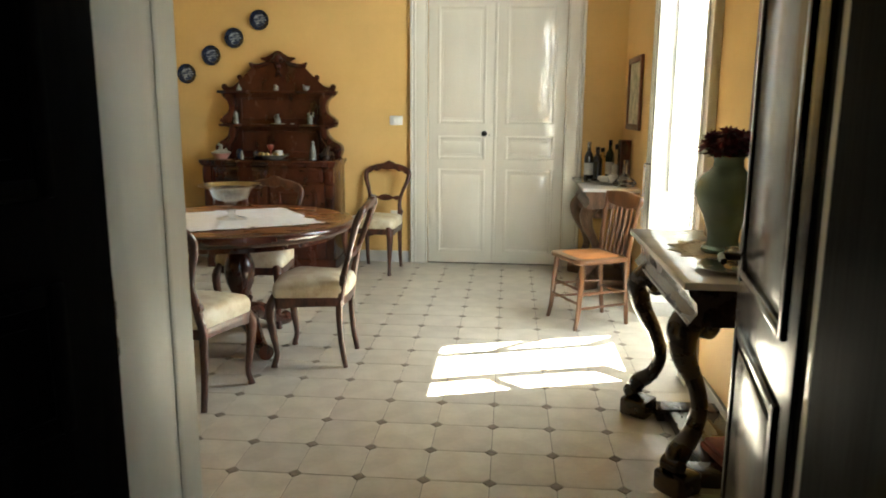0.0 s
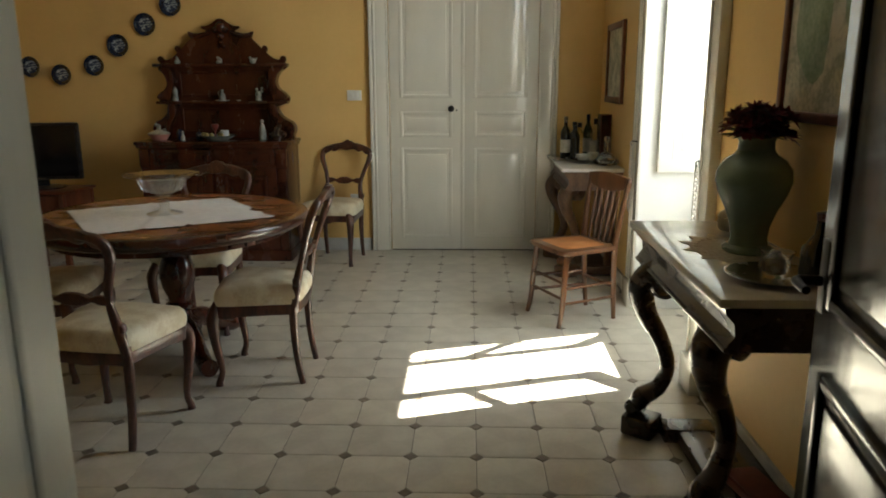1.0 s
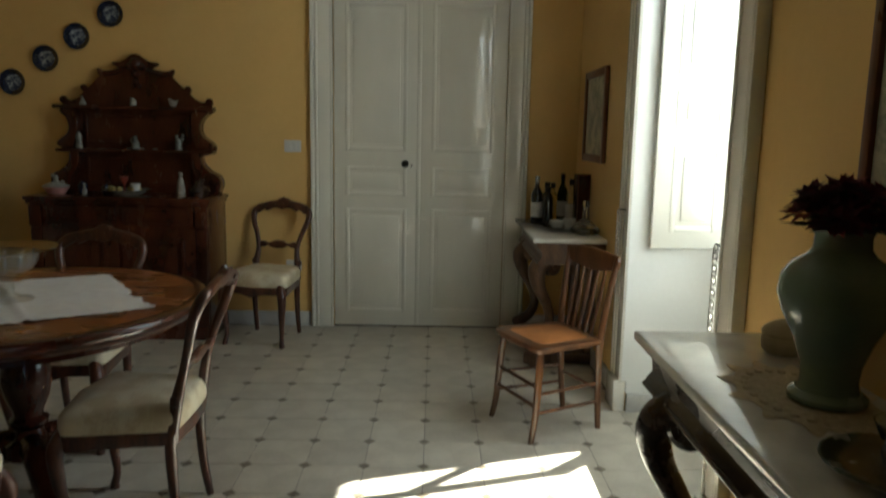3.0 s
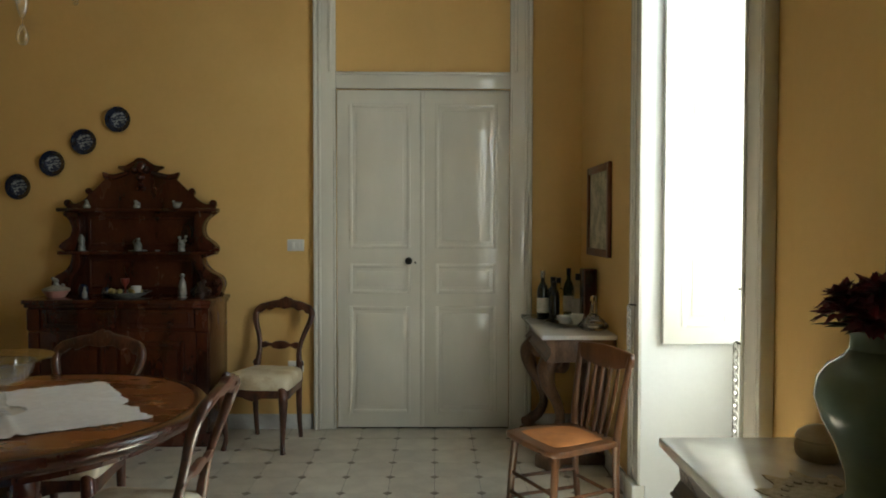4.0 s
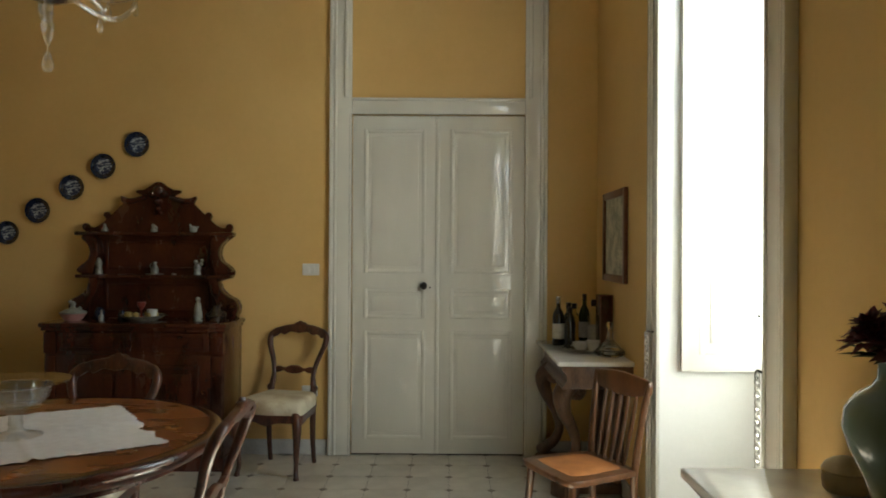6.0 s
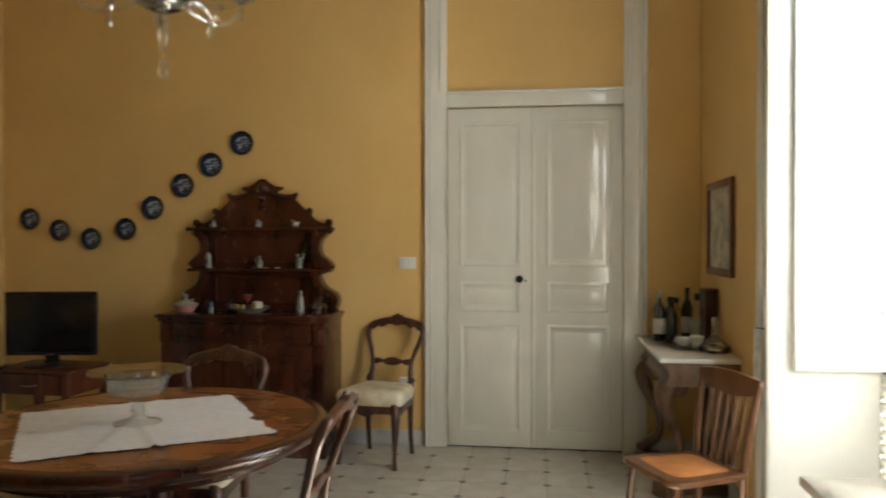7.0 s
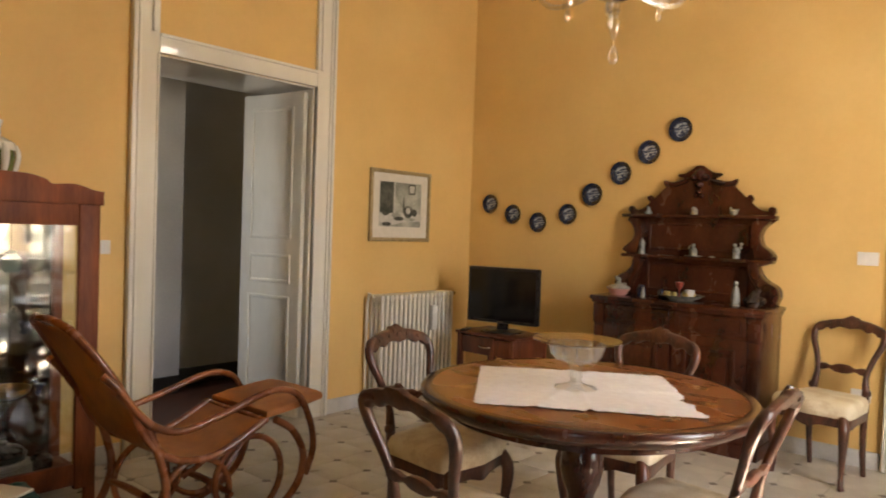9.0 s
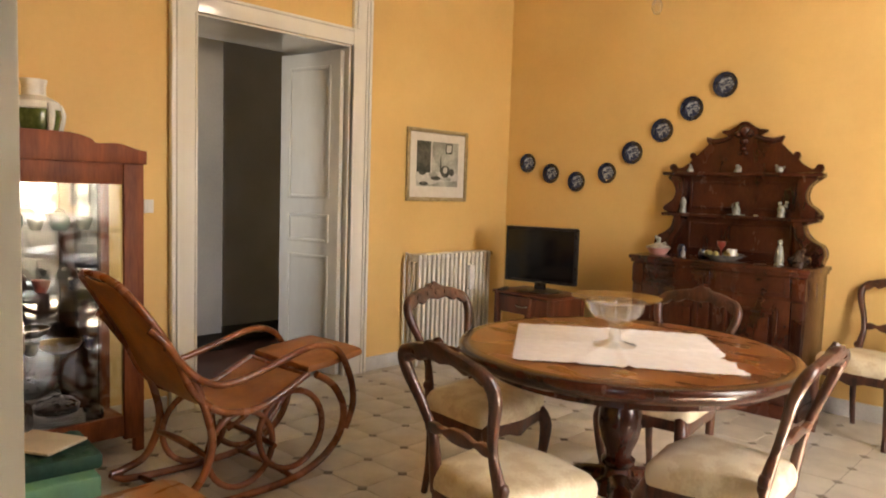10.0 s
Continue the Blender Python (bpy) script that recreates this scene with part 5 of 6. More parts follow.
# ---- bentwood rocking lounger ----
def rocker():
    """Built along +y (head at -y), middle over the origin."""
    t = thing("rocking_lounger", pose(-2.735, 2.60, 0), "brown bentwood rocking lounger with woven cane seat", "rocking chair")
    W = 0.235
    r = 0.0175
    seat_line = [(-0.56, 0.962), (-0.47, 0.84), (-0.375, 0.69), (-0.285, 0.51), (-0.16, 0.408), (0.0, 0.388), (0.13, 0.43), (0.27, 0.497)]
    foot_line = [(0.28, 0.500), (0.44, 0.532), (0.56, 0.530)]
    for s in (-1, 1):
        x = s * W
        part("side_rail", tube([(x * 0.72, *seat_line[0]), (x * 0.93, *seat_line[1])] + [(x, a, b) for a, b in seat_line[2:]], 0.016, 10, 6, up=(1, 0, 0)), bent_wood, t)
        part("rear_hoop", tube([(x, -0.40, 0.712), (x, -0.30, 0.58), (x, -0.235, 0.43), (x, -0.205, 0.27), (x, -0.265, 0.125), (x, -0.36, 0.082), (x, -0.425, 0.072)], r, 10, 6, up=(1, 0, 0)), bent_wood, t)
        part("runner", tube([(x, -0.425, 0.072), (x, -0.36, 0.036), (x, -0.18, 0.020), (x, 0.0, 0.0165), (x, 0.15, 0.021), (x, 0.27, 0.042), (x, 0.385, 0.095), (x, 0.465, 0.18), (x, 0.485, 0.30), (x, 0.42, 0.42), (x, 0.32, 0.487)], r, 10, 6, up=(1, 0, 0)), bent_wood, t)
        for cy, cz, rr in ((-0.05, 0.215, 0.158), (0.21, 0.245, 0.172)):
            part("ring", tube([(x - s * 0.032, cy + rr * math.cos(q), cz + rr * 1.04 * math.sin(q)) for q in [2 * math.pi * i / 28 for i in range(29)]], 0.0145, 10, 1, up=(1, 0, 0), closed=True), bent_wood, t)
        xa = s * (W + 0.022)
        part("armrest", tube([(x, -0.47, 0.79), (xa, -0.415, 0.735), (xa, -0.35, 0.645), (xa, -0.26, 0.562), (xa, -0.14, 0.528), (xa, 0.05, 0.568), (xa, 0.20, 0.612), (xa, 0.32, 0.628), (xa, 0.43, 0.585), (xa, 0.505, 0.45), (xa, 0.525, 0.32), (x + s * 0.012, 0.49, 0.20)], r * 0.9, 10, 6, up=(1, 0, 0)), bent_wood, t)
        part("brace", tube([(s * 0.05, 0.40, 0.50), (s * 0.06, 0.30, 0.40), (s * 0.08, 0.17, 0.27), (s * 0.10, 0.06, 0.20)], 0.013, 8, 4, up=(1, 0, 0)), bent_wood, t)
    part("head_rail", tube([(-W * 0.72, -0.56, 0.962), (-W * 0.45, -0.580, 0.984), (0, -0.586, 0.991), (W * 0.45, -0.580, 0.984), (W * 0.72, -0.56, 0.962)], 0.016, 10, 5), bent_wood, t)
    part("cross_rail", tube([(-W * 0.98, 0.275, 0.490), (W * 0.98, 0.275, 0.490)], 0.015, 10, 1, up=(0, 0, 1)), bent_wood, t)
    for y, z in ((-0.30, 0.028), (0.20, 0.03), (0.10, 0.20), (-0.215, 0.22)):
        part("stretcher", tube([(-W, y, z), (-W * 0.3, y, z + 0.012), (W * 0.3, y, z + 0.012), (W, y, z)], [0.012, 0.016, 0.016, 0.012], 8, 4, up=(0, 0, 1)), bent_wood, t)

    def sling(line, w0, w1, th=0.008):
        pts = smooth_path([(0, a, b) for a, b in line], 6)
        b = bmesh.new()
        rows = []
        for i, p in enumerate(pts):
            w = w0 + (w1 - w0) * min(1, i / 8)
            rows.append([b.verts.new((u * w, p.y, p.z + dz - 0.006 * (1 - abs(u)))) for dz in (0.0, -th) for u in (-1, -0.5, 0, 0.5, 1)])
        for p, q in zip(rows, rows[1:]):
            for k in range(4):
                b.faces.new((p[k], p[k + 1], q[k + 1], q[k]))
                b.faces.new((p[5 + k], q[5 + k], q[6 + k], p[6 + k]))
            b.faces.new((p[0], q[0], q[5], p[5]))
            b.faces.new((p[4], p[9], q[9], q[4]))
        for p in (rows[0], rows[-1]):
            b.faces.new((p[0], p[1], p[2], p[3], p[4], p[9], p[8], p[7], p[6], p[5]))
        bmesh.ops.recalc_face_normals(b, faces=b.faces[:])
        return b
    part("seat_cane", sling(seat_line, W * 0.70, W * 0.98), cane, t, "woven cane seat and back")
    fr = part("footrest", plate_shape(curve2([(-0.225, 0.0), (-0.232, 0.12), (-0.22, 0.29), (-0.17, 0.345), (0.17, 0.345), (0.22, 0.29), (0.232, 0.12), (0.225, 0.0)], 5), 0.0, 0.034, "xy", 0.012), cane, t, "rounded footrest board")
    fr.matrix_basis = Matrix.Translation((0, 0.285, 0.495)) @ Matrix.Rotation(radians(6.5), 4, "X")
    return t


rocker()

# ---- low bench and a green box beside the cabinet ----
t = thing("low_bench", pose(-2.075, 1.79, 0), "low orange-brown wooden bench with a rounded seat", "bench")
o = curve2([(-0.185, -0.30), (0.185, -0.30), (0.19, 0.20), (0.17, 0.28), (0.10, 0.315), (-0.10, 0.315), (-0.17, 0.29), (-0.19, 0.22), (-0.185, -0.30)], 6)[:-1]
part("seat", plate_shape(o, 0.262, 0.30, "xy", 0.012), bench_wood, t)
part("apron", box(-0.15, -0.26, 0.20, 0.15, 0.26, 0.264, 0.006), bench_wood, t)
for x in (-0.13, 0.13):
    for y in (-0.23, 0.23):
        part("leg", lathe([(0, 0), (0.018, 0), (0.022, 0.1), (0.026, 0.19), (0.024, 0.262), (0, 0.262)], 12, at=(x, y, 0)), bench_wood, t)
t = thing("green_box", pose(-2.735, 1.80, 0, 0, 0, -6), "dark green quilted box with a bright green side", "box")
part("body", box(-0.19, -0.17, 0, 0.205, 0.18, 0.265, 0.014), green_card, t, "bright green side")
b = box(-0.20, -0.175, 0.262, 0.135, 0.205, 0.325, 0.016)
for i in range(5):
    for j in range(5):
        lathe([(0.026, 0), (0.021, 0.006), (0.007, 0.011), (0, 0.011)], 10, b, (-0.16 + 0.064 * i, -0.13 + 0.073 * j, 0.323))
part("lid", b, green_felt, t, "quilted dark green lid")
ob = part("paper_folder", box(-0.13, -0.10, 0, 0.13, 0.10, 0.012, 0.003), paper)
ob.matrix_basis = pose(-2.80, 1.84, 0.3345, 0, 0, 28)
tagged(ob, "cream paper folder lying on the green box", "folder")

# ---- chandelier ----
CX, CY = -1.13, 3.39
t = thing("chandelier", pose(CX, CY, 0), "clear glass chandelier with crystal cups and drops", "chandelier")
part("ceiling_rod", tube([(0, 0, 2.62), (0, 0, H)], 0.008, 8, 1, up=(1, 0, 0)), brass, t)
part("ceiling_cup", lathe([(0, 0), (0.05, 0), (0.06, -0.02), (0.02, -0.06), (0, -0.06)], 20, at=(0, 0, H)), brass, t)
part("metal_bowl", lathe([(0, 2.225), (0.035, 2.228), (0.075, 2.245), (0.088, 2.268), (0.086, 2.274), (0.07, 2.256), (0, 2.24)], 28, at=(0, 0, 0.03)), silver, t, "silvered metal bowl")
part("glass_stem", lathe([(0, 2.27), (0.03, 2.27), (0.05, 2.31), (0.035, 2.36), (0.022, 2.40), (0.04, 2.45), (0.03, 2.52), (0.05, 2.56), (0.02, 2.62), (0, 2.62)], 24), crystal, t)
part("lower_finial", lathe([(0, 2.225), (0.02, 2.222), (0.012, 2.20), (0.022, 2.175), (0.016, 2.14), (0.008, 2.115), (0, 2.105)], 16), crystal, t)
part("finial_neck", lathe([(0, 2.22), (0.012, 2.22), (0.018, 2.24), (0.010, 2.262), (0, 2.262)], 12), crystal, t)
part("glass_drop", lathe([(0, 2.09), (0.008, 2.085), (0.019, 2.055), (0.02, 2.04), (0.012, 2.022), (0, 2.018)], 14), crystal, t)
part("drop_wire", tube([(0, 0, 2.085), (0, 0, 2.11)], 0.0015, 6, 1, up=(1, 0, 0)), silver, t)
for k in range(6):
    a = 2 * math.pi * k / 6 + 0.05
    c, s = math.cos(a), math.sin(a)
    arm = part("arm", tube([(0.06 * c, 0.06 * s, 2.31), (0.16 * c, 0.16 * s, 2.275), (0.27 * c, 0.27 * s, 2.275), (0.34 * c, 0.34 * s, 2.335), (0.355 * c, 0.355 * s, 2.39)], 0.010, 8, 6, up=(-s, c, 0)), crystal, t, "curved glass arm")
    part("drip_cup", lathe([(0, 2.335), (0.02, 2.337), (0.05, 2.352), (0.06, 2.37), (0.056, 2.37), (0.045, 2.356), (0, 2.345)], 20, at=(0.355 * c, 0.355 * s, 0.045)), crystal, arm)
    part("candle_tube", lathe([(0, 2.345), (0.012, 2.345), (0.012, 2.42), (0, 2.425)], 12, at=(0.355 * c, 0.355 * s, 0.045)), porcelain, arm)
    for rr, zz in ((0.355, 2.345), (0.20, 2.24)):
        part("pendant", lathe([(0, zz + 0.022), (0.005, zz + 0.016), (0.013, zz - 0.012), (0.008, zz - 0.03), (0, zz - 0.034)], 8, at=(rr * c, rr * s, 0)), crystal, arm)
    part("glass_leaf", tube([(0.08 * c, 0.08 * s, 2.28), (0.13 * c, 0.13 * s, 2.33), (0.20 * c, 0.20 * s, 2.30), (0.22 * c, 0.22 * s, 2.25)], [0.006, 0.016, 0.014, 0.004], 8, 5, up=(-s, c, 0), flat=0.4), crystal, arm)

# ---- ornaments on the sideboard ----
SX, SY = -1.768, FW - 0.018


def ornament(name, x, y, z, prof, material, label, category="figurine", extra=None):
    prof = [(r_ * 0.85, z_ * 0.85) for r_, z_ in prof] if category in ("figurine", "jug") else prof
    extra = [(a_ * 0.85, b_ * 0.85, c_ * 0.85, d_ * 0.85) for a_, b_, c_, d_ in extra] if extra and category in ("figurine", "jug") else extra
    b = lathe(prof, 18)
    for (ex, ey, ez, er) in extra or ():
        lathe([(0, -er), (er * 0.7, -er * 0.7), (er, 0), (er * 0.7, er * 0.7), (0, er)], 10, b, (ex, ey, ez))
    ob = part(name, b, material)
    ob.matrix_basis = pose(SX + x, SY + y, z)
    return tagged(ob, label, category)


bird = [(0, 0), (0.024, 0), (0.028, 0.012), (0.018, 0.028), (0.012, 0.045), (0.006, 0.060), (0, 0.062)]
ornament("figurine", -0.344, -0.082, 1.539, bird, bisque, "small white porcelain figurine on the top shelf", extra=((0.0, -0.01, 0.055, 0.012),))
ornament("figurine", -0.007, -0.082, 1.539, bird, bisque, "small white porcelain figurine on the top shelf", extra=((0.015, 0.0, 0.03, 0.016), (-0.012, 0.0, 0.05, 0.012)))
ornament("figurine", 0.264, -0.082, 1.539, [(0, 0), (0.018, 0), (0.03, 0.015), (0.03, 0.03), (0.012, 0.046), (0, 0.048)], bisque, "small white porcelain bird on the top shelf", extra=((-0.026, 0, 0.05, 0.012), (0.034, 0, 0.04, 0.009)))
ornament("figurine", -0.382, -0.085, 1.247, [(0, 0), (0.028, 0), (0.03, 0.02), (0.022, 0.05), (0.028, 0.085), (0.02, 0.115), (0, 0.12)], porcelain_grey, "grey glazed porcelain figure on the middle shelf", extra=((0.0, -0.005, 0.12, 0.016),))
ornament("small_jug", 0.0, -0.085, 1.250, [(0, 0), (0.03, 0), (0.034, 0.03), (0.026, 0.055), (0.014, 0.075), (0.018, 0.10), (0.012, 0.10), (0, 0.08)], porcelain_grey, "little grey china jug on the middle shelf", "jug", extra=((-0.03, 0, 0.05, 0.008), (-0.036, 0, 0.065, 0.008), (-0.03, 0, 0.08, 0.007)))
ornament("figurine", 0.293, -0.085, 1.247, [(0, 0), (0.03, 0), (0.026, 0.03), (0.03, 0.06), (0.018, 0.09), (0, 0.095)], porcelain_grey, "grey glazed porcelain squirrel-like figure", extra=((-0.014, 0, 0.105, 0.017), (0.03, 0, 0.085, 0.018), (0.036, 0, 0.115, 0.014)))
ornament("saucer", 0.0, -0.088, 1.2465, [(0, 0), (0.03, 0), (0.06, 0.003), (0.06, 0.005), (0, 0.003)], bisque, "small white saucer on the middle shelf", "saucer")
ornament("spoon_rest", 0.135, -0.095, 1.2465, [(0, 0), (0.015, 0), (0.018, 0.006), (0, 0.008)], bisque, "tiny white dish on the middle shelf", "dish")
ornament("figurine", 0.365, -0.28, 0.949, [(0, 0), (0.034, 0), (0.036, 0.006), (0.024, 0.012), (0.034, 0.03), (0.028, 0.09), (0.02, 0.135), (0.01, 0.15), (0, 0.152)], bisque, "tall white porcelain figurine on the sideboard", extra=((0.0, 0.0, 0.168, 0.020),))
ornament("pink_dish", -0.462, -0.27, 0.949, [(0, 0), (0.05, 0), (0.06, 0.01), (0.075, 0.035), (0.085, 0.045), (0, 0.047)], pink_ceramic, "pink ceramic dish with a white lid", "dish")
ornament("dish_lid", -0.462, -0.27, 0.9965, [(0, 0), (0.084, 0), (0.085, 0.006), (0.05, 0.022), (0.02, 0.032), (0.012, 0.05), (0, 0.052)], bisque, "white lid with small figures on the pink dish", "lid", extra=((0.0, 0, 0.06, 0.018), (0.045, 0, 0.03, 0.014), (-0.02, 0, 0.075, 0.012)))
ornament("small_bottle", -0.262, -0.30, 0.949, [(0, 0), (0.014, 0), (0.016, 0.03), (0.007, 0.045), (0.008, 0.07), (0, 0.072)], bisque, "little white china bottle", "bottle")
ornament("dark_jar", -0.32, -0.20, 0.949, [(0, 0), (0.03, 0), (0.034, 0.05), (0.02, 0.08), (0, 0.085)], blue_rim, "small dark blue glazed jar", "jar")
ornament("dark_jar", -0.17, -0.20, 0.949, [(0, 0), (0.026, 0), (0.03, 0.035), (0.018, 0.06), (0, 0.062)], blue_rim, "small dark blue glazed jar", "jar")
ornament("fruit_platter", 0.0, -0.26, 0.949, [(0, 0), (0.09, 0), (0.095, 0.008), (0.15, 0.032), (0.155, 0.038), (0.09, 0.018), (0, 0.016)], porcelain_grey, "oval glazed platter on the sideboard", "platter")
fruit = surface("painted_ceramic_fruit", (0.30, 0.24, 0.06), (0.50, 0.38, 0.16), 30.0, rough=0.35, var=0.3, coat=0.3)
for k, (fx, fy) in enumerate(((-0.13, 0.0), (-0.09, -0.03), (-0.04, -0.04), (0.06, -0.03), (0.09, 0.01), (0.0, 0.05))):
    ornament("ceramic_fruit", fx * 0.85, -0.26 + fy, 0.972, [(0, 0), (0.014, 0.004), (0.018, 0.018), (0.012, 0.032), (0, 0.035)], fruit, "small painted ceramic fruit on a platter", "ornament")
ornament("red_goblet", -0.02, -0.25, 0.966, [(0, 0), (0.022, 0), (0.022, 0.004), (0.006, 0.012), (0.006, 0.05), (0.026, 0.08), (0.028, 0.105), (0, 0.10)], red_ceramic, "small red goblet on a platter", "goblet")
ornament("white_cup", 0.06, -0.27, 0.966, [(0, 0), (0.022, 0), (0.03, 0.02), (0.034, 0.058), (0.03, 0.058), (0.02, 0.01), (0, 0.008)], porcelain, "white china cup on a platter", "cup")
ornament("scroll_ornament", 0.47, -0.24, 0.949, [(0, 0), (0.05, 0), (0.055, 0.03), (0.035, 0.06), (0.02, 0.10), (0, 0.11)], console_wood, "dark carved wooden ornament on the sideboard", "ornament", extra=((0.045, 0, 0.04, 0.03), (-0.045, 0, 0.035, 0.028), (0.02, 0, 0.10, 0.02)))

# ---- drinks on the corner console ----
ZC = 0.812


def bottle(x, y, h, r, material, label, lab=True, cap=None):
    t = thing("bottle", pose(x, y, ZC + 0.0005), label, "bottle")
    part("body", lathe([(0, 0), (r, 0), (r, h * 0.60), (r * 0.8, h * 0.68), (r * 0.36, h * 0.78), (r * 0.34, h * 0.97), (0, h * 0.97)], 22), material, t)
    part("cap", lathe([(0, h * 0.86), (r * 0.42, h * 0.86), (r * 0.42, h), (0, h)], 14), cap or iron, t)
    if lab:
        part("label", lathe([(r * 1.01, h * 0.14), (r * 1.02, h * 0.15), (r * 1.02, h * 0.44), (r * 1.01, h * 0.45)], 22), label_paper, t)


black_glass = surface("near_black_bottle_glass", (0.004, 0.006, 0.004), (0.010, 0.014, 0.009), 10.0, rough=0.08, bump=0.0, coat=0.6)
bottle(0.955, 5.66, 0.315, 0.038, black_glass, "dark wine bottle with a pale label", cap=silver)
bottle(1.035, 5.74, 0.27, 0.042, black_glass, "squat dark liqueur bottle", False)
bottle(1.02, 5.60, 0.25, 0.036, black_glass, "short dark glass spirits bottle", False)
bottle(1.135, 5.72, 0.33, 0.036, green_glass, "tall greenish glass bottle with a blue cap", True, blue_rim)
bottle(1.085, 5.82, 0.26, 0.04, amber_rim, "amber glass bottle half full", False)
bottle(1.175, 5.62, 0.30, 0.036, thin_glass, "clear glass spirits bottle", True)
t = thing("bottle_case", pose(1.218, 5.50, ZC + 0.0005, 0, 0, 4), "tall dark brown wooden bottle case", "box")
part("case", box(-0.042, -0.05, 0, 0.042, 0.05, 0.34, 0.006), mahogany, t)
part("case_edge", rect_frame(-0.042, 0, 0.042, 0.34, 0.008, -0.054, -0.048, "xz", 0.003), frame_brown, t)
t = thing("silver_tray", pose(1.07, 5.36, ZC + 0.0005), "oval silver tray on the corner console", "tray")
part("dish", lathe([(0, 0), (0.09, 0), (0.10, 0.006), (0.145, 0.022), (0.15, 0.027), (0.10, 0.014), (0, 0.010)], 32), silver, t)
part("foot_ring", lathe([(0.075, 0), (0.085, 0), (0.085, 0.003), (0.075, 0.003), (0.075, 0)], 24), iron, t)
crockery("sugar_bowl", 1.05, 5.38, ZC + 0.011, [(0, 0), (0.03, 0), (0.05, 0.025), (0.052, 0.045), (0.046, 0.045), (0.03, 0.01), (0, 0.008)], porcelain, "white china bowl on a silver tray", "bowl")
crockery("white_cup", 1.115, 5.33, ZC + 0.012, CUP, porcelain, "white china cup on a silver tray", "cup")
t = thing("decanter", pose(1.185, 5.19, ZC + 0.0005), "clear cut-glass decanter with a stopper", "decanter")
part("body", lathe([(0, 0), (0.075, 0), (0.09, 0.012), (0.088, 0.03), (0.055, 0.06), (0.02, 0.095), (0.016, 0.14), (0.022, 0.155), (0.016, 0.155), (0.010, 0.14), (0.012, 0.10), (0.04, 0.06), (0.06, 0.03), (0.05, 0.012), (0, 0.010)], 24), clear, t)
part("stopper", lathe([(0, 0.145), (0.010, 0.147), (0.011, 0.16), (0.022, 0.175), (0.018, 0.195), (0, 0.20)], 14), clear, t)

# ---- vase, lace and trinkets on the near console ----
ZA = 0.842
VX, VY = 1.125, 2.33
t = thing("lace_mat", pose(1.09, 2.36, ZA + 0.0005), "cream crocheted lace mat on the marble top", "lace mat")
o = []
for k in range(96):
    a = 2 * math.pi * k / 96
    rr = 0.195 + 0.022 * math.cos(a * 12) + 0.008 * math.cos(a * 24)
    o.append((min(rr * math.cos(a) * 0.72, 0.165), rr * math.sin(a) * 1.12))
lace = surface("cream_lace", (0.42, 0.35, 0.23), (0.58, 0.50, 0.35), 60.0, rough=0.9, var=0.3, bump=0.5, fine=200)
part("lace", plate_shape(o, 0.0, 0.0022, "xy"), lace, t)
for k in range(24):
    a = 2 * math.pi * k / 24
    part("lace_knot", lathe([(0.010, 0), (0.008, 0.003), (0, 0.0035)], 8, None, (0.15 * math.cos(a) * 0.72, 0.15 * math.sin(a) * 1.1, 0.002)), lace, t)
t = thing("flower_vase", pose(VX, VY, ZA + 0.0035), "celadon green glazed baluster vase", "vase")
part("foot", lathe([(0, 0), (0.072, 0), (0.079, 0.006), (0.079, 0.016), (0.066, 0.027), (0, 0.027)], 40), celadon, t)
part("body", lathe([(0, 0.026), (0.062, 0.026), (0.057, 0.05), (0.061, 0.085), (0.080, 0.14), (0.105, 0.19), (0.117, 0.232), (0.113, 0.268), (0.093, 0.298), (0.066, 0.316), (0.056, 0.33), (0, 0.33)], 48), celadon, t)
part("neck", lathe([(0.056, 0.328), (0.054, 0.355), (0.060, 0.368), (0.052, 0.368), (0.047, 0.352), (0.045, 0.326), (0.056, 0.328)], 40), celadon, t)


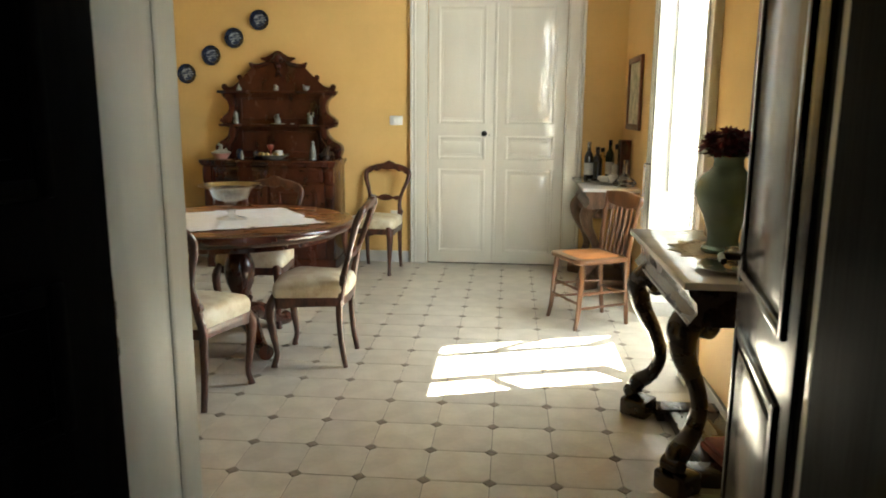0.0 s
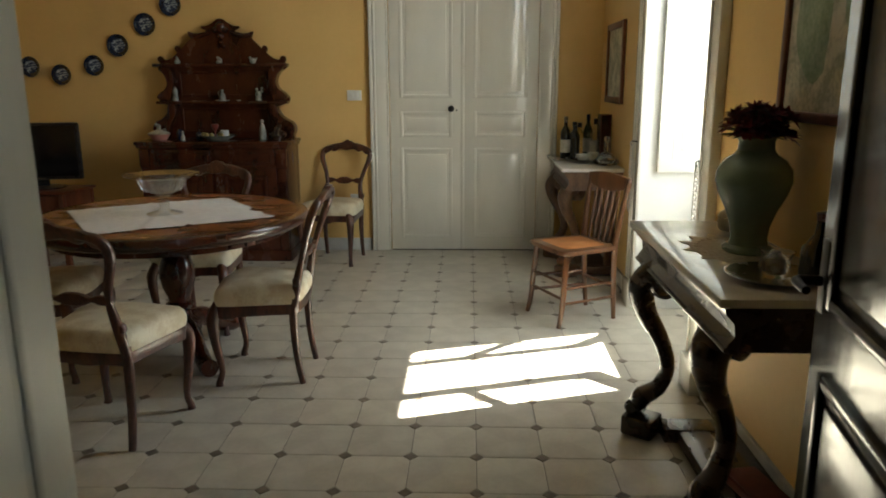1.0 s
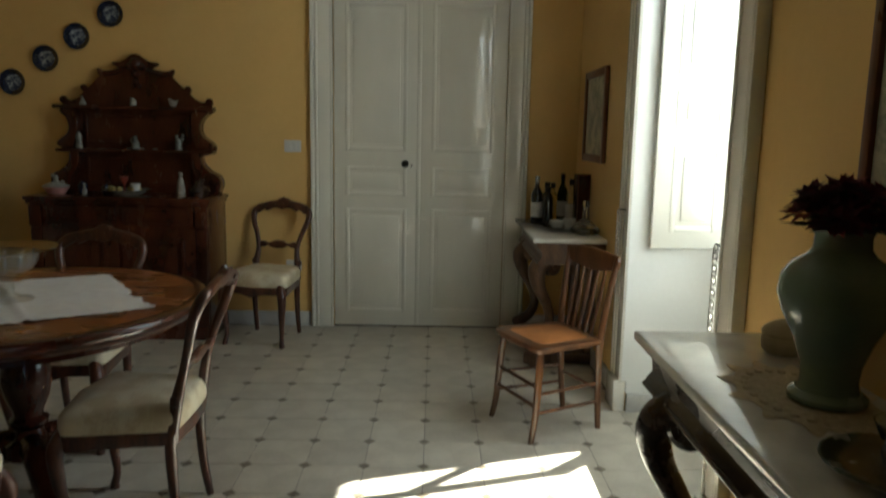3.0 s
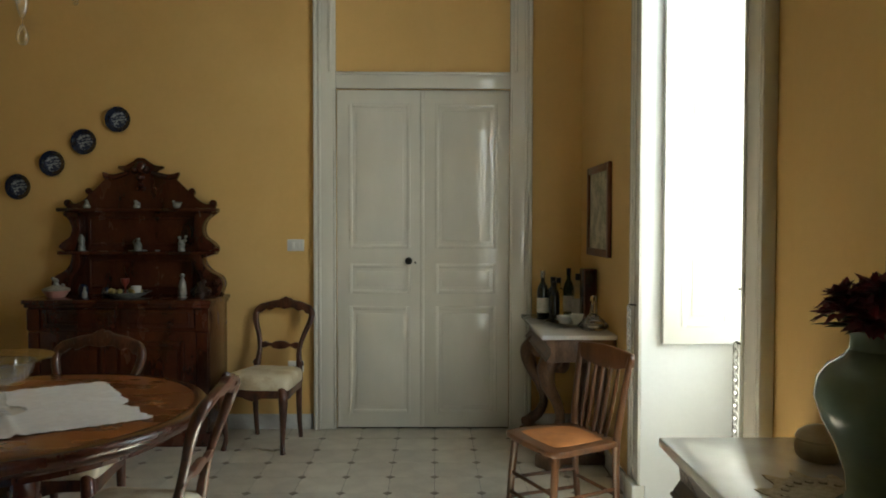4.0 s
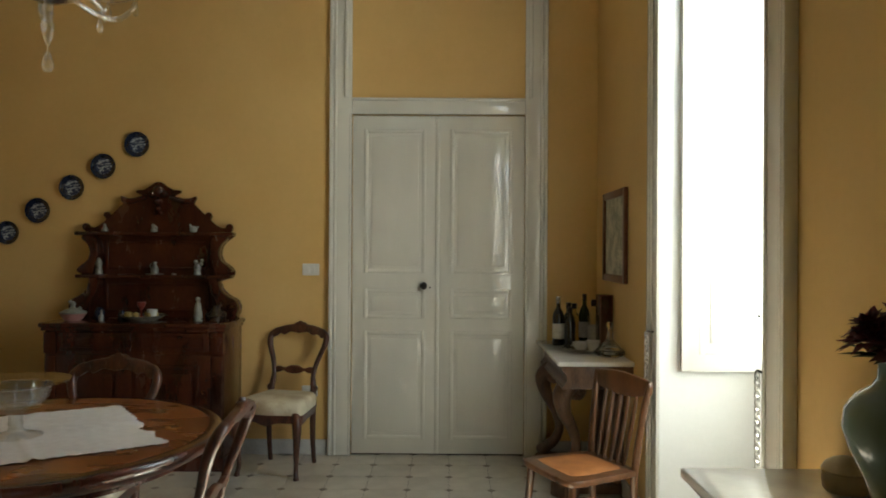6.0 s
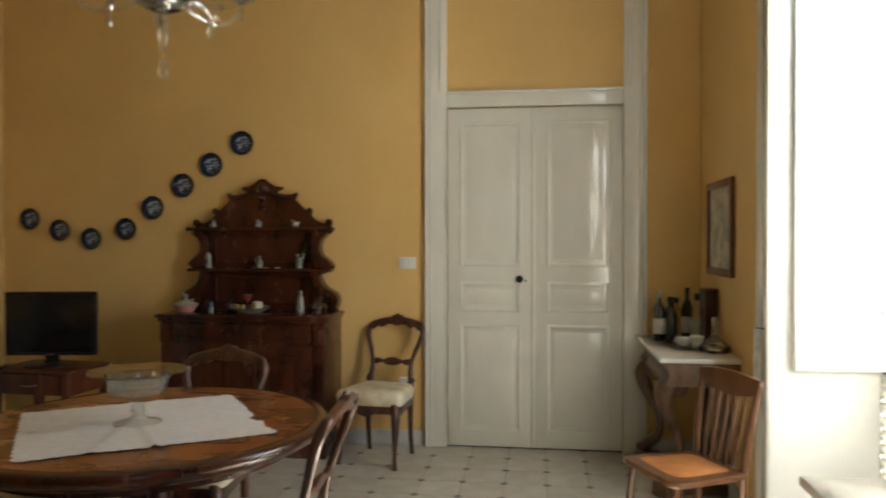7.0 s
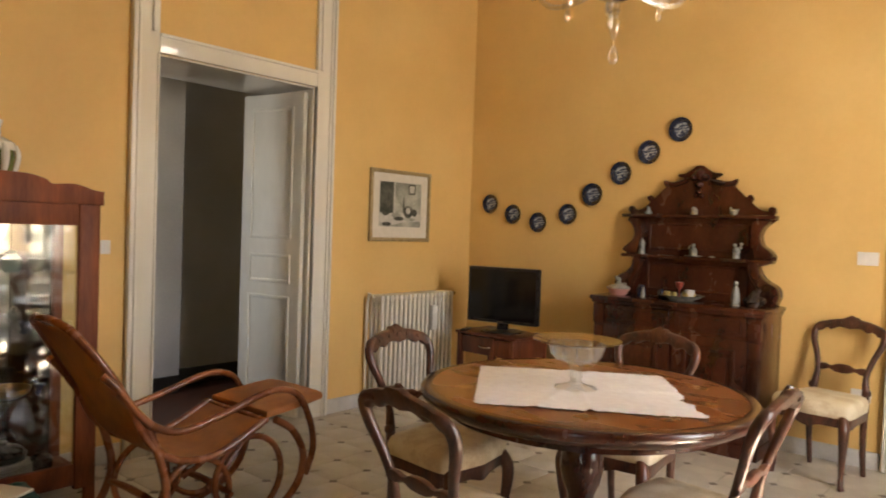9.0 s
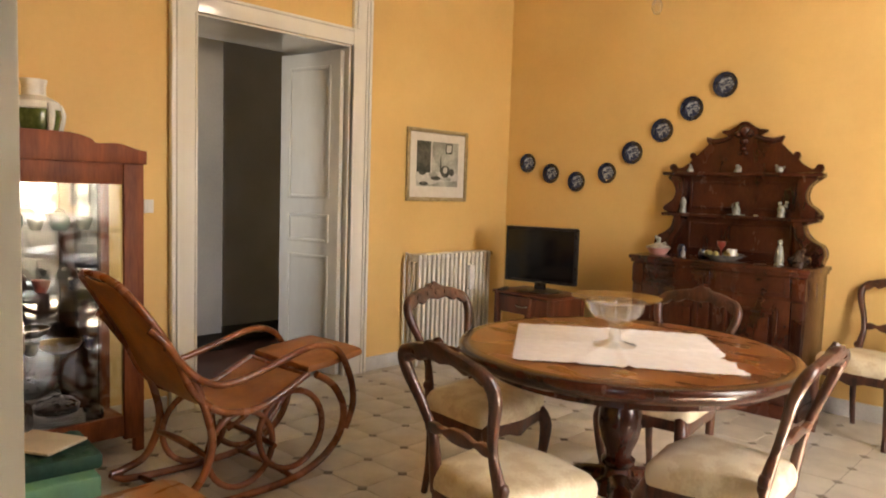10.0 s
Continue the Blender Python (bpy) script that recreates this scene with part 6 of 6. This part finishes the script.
def bouquet():
    """Dark dried flowers: pointed petals round many small heads, with leaves and stems below."""
    t = thing("flowers", pose(VX, VY, ZA + 0.372), "bunch of dark red dried flowers in the green vase", "flowers")
    rn = random.Random(11)
    stems = bmesh.new()
    heads = []
    for k in range(34):
        a, rr = rn.uniform(0, 6.28), math.sqrt(rn.random()) * 0.098
        heads.append((rr * math.cos(a), rr * math.sin(a) * 1.0, 0.052 + rn.uniform(-0.02, 0.045) - rr * 0.3))
    for hx, hy, hz in heads:
        tube([(hx * 0.1, hy * 0.1, -0.045), (hx * 0.25, hy * 0.25, 0.0), (hx * 0.8, hy * 0.8, hz * 0.7), (hx, hy, hz)], 0.0022, 5, 3, up=(1, 0.3, 0), bm=stems)
        b = bmesh.new()
        out = Vector((hx * 5, hy * 5, 0.75)).normalized()
        q = out.to_track_quat("Z", "Y").to_matrix()
        for ringn, (n, ln, tilt) in enumerate(((8, 0.050, 10), (7, 0.043, 36), (5, 0.030, 62))):
            for i in range(n):
                an = 2 * math.pi * i / n + ringn * 0.5 + rn.uniform(-0.2, 0.2)
                L_ = ln * rn.uniform(0.8, 1.15)
                w = L_ * 0.26
                tl = radians(tilt + rn.uniform(-14, 14))
                d = Vector((math.cos(an) * math.cos(tl), math.sin(an) * math.cos(tl), math.sin(tl)))
                sd = Vector((-math.sin(an), math.cos(an), 0))
                up_ = d.cross(sd)
                base = Vector((hx, hy, hz))
                P = [base + q @ (d * (L_ * u) + sd * (w * v) - up_ * (0.10 * L_ * (1 - abs(v)) + 0.12 * L_ * u * u)) for u, v in ((0.05, 0), (0.45, -1), (0.45, 0), (0.45, 1), (1.0, 0))]
                vs = [b.verts.new(p) for p in P]
                b.faces.new((vs[0], vs[1], vs[2])), b.faces.new((vs[0], vs[2], vs[3]))
                b.faces.new((vs[1], vs[4], vs[2])), b.faces.new((vs[2], vs[4], vs[3]))
        part("flower_head", b, petal, t, "", 80)
    part("stems", stems, leaf_mat, t)
    b = bmesh.new()
    for k in range(26):
        a, e = rn.uniform(0, 6.28), rn.uniform(0.1, 0.6)
        d = Vector((math.cos(a) * math.cos(e), math.sin(a) * math.cos(e), math.sin(e)))
        sd = d.cross(Vector((0, 0, 1))).normalized()
        L_ = rn.uniform(0.06, 0.105)
        base = Vector((0, 0, 0.0)) + d * 0.03
        vs = [b.verts.new(base + d * (L_ * u) + sd * (L_ * 0.18 * v) + Vector((0, 0, -0.02 * u * u))) for u, v in ((0, 0), (0.5, -1), (0.5, 1), (1, 0))]
        b.faces.new((vs[0], vs[1], vs[3])), b.faces.new((vs[0], vs[3], vs[2]))
    part("leaves", b, leaf_mat, t, "", 80)


bouquet()
t = thing("silver_dish", pose(1.075, 1.985, ZA + 0.0005), "round silver dish with a crystal ornament", "dish")
part("dish", lathe([(0, 0), (0.085, 0), (0.095, 0.006), (0.128, 0.014), (0.135, 0.02), (0.128, 0.022), (0.095, 0.012), (0, 0.010)], 36), silver, t)
ob = part("crystal_ball", lathe([(0, 0), (0.02, 0), (0.035, 0.012), (0.042, 0.036), (0.035, 0.06), (0.015, 0.072), (0.012, 0.08), (0, 0.082)], 16), clear)
ob.matrix_basis = pose(1.06, 1.96, ZA + 0.0115)
tagged(ob, "cut crystal ball standing on a silver dish", "ornament")
crockery("crystal_cup", 1.10, 2.04, ZA + 0.0115, [(0, 0), (0.03, 0), (0.03, 0.005), (0.012, 0.012), (0.035, 0.03), (0.048, 0.06), (0.045, 0.06), (0.03, 0.032), (0, 0.016)], clear, "small cut crystal cup on a silver dish", "cup")
t = thing("bottle", pose(1.195, 1.99, ZA + 0.0005), "dark glazed bottle with a stopper on the console", "bottle")
part("body", lathe([(0, 0), (0.045, 0), (0.052, 0.02), (0.05, 0.09), (0.02, 0.13), (0.016, 0.17), (0, 0.17)], 22), black_glass, t)
part("stopper", lathe([(0, 0.165), (0.018, 0.168), (0.02, 0.19), (0, 0.195)], 12), frame_brown, t)
t = thing("trinket_box", pose(1.205, 2.70, ZA + 0.0005, 0, 0, 10), "small round pale wooden trinket box on the console", "box")
pale_wood = surface("pale_olive_wood", (0.42, 0.35, 0.22), (0.56, 0.48, 0.32), 10.0, rough=0.5, var=0.2)
part("body", lathe([(0, 0), (0.046, 0), (0.053, 0.008), (0.055, 0.03), (0.052, 0.046), (0, 0.046)], 24), pale_wood, t)
part("lid", lathe([(0.054, 0.046), (0.056, 0.052), (0.048, 0.066), (0.030, 0.078), (0.012, 0.084), (0, 0.085)], 24), pale_wood, t)
t = thing("folded_cloth", pose(1.16, 2.15, 0.0655, 0, 0, 12), "faded red cloth folded on the console's base", "cloth")
part("fold", box(-0.06, -0.12, 0, 0.06, 0.12, 0.03, 0.012), red_cloth, t)
part("fold", box(-0.055, -0.11, 0.0295, 0.05, 0.10, 0.055, 0.012), red_cloth, t)

# ---- floor tiles, the nearest as pieces of their own ----
def lay(spots, me, src, rest, name):
    for x, y in spots:
        m = pose(x, y, -0.0005 + rng.uniform(-0.0004, 0.0004), rng.uniform(-0.12, 0.12), rng.uniform(-0.12, 0.12), rng.choice((0, 90, 180, 270)))
        if -1.80 < x < 1.4 and 0.9 < y < 5.9:
            ob = new(name, me)
            ob.parent = floor
            ob.matrix_basis = m
        else:
            k = src.copy()
            bmesh.ops.transform(k, matrix=m, verts=k.verts[:])
            add(rest, k)


lay(TILE_SPOTS, tile_me, _tb, rest_t, "tile")
lay(INSET_SPOTS, inset_me, _ib, rest_i, "tile_inset")
tagged(part("outer_tiles", rest_t, tile_mat, floor), kind="stuff")
tagged(part("outer_tile_insets", rest_i, dot_mat, floor), kind="stuff")
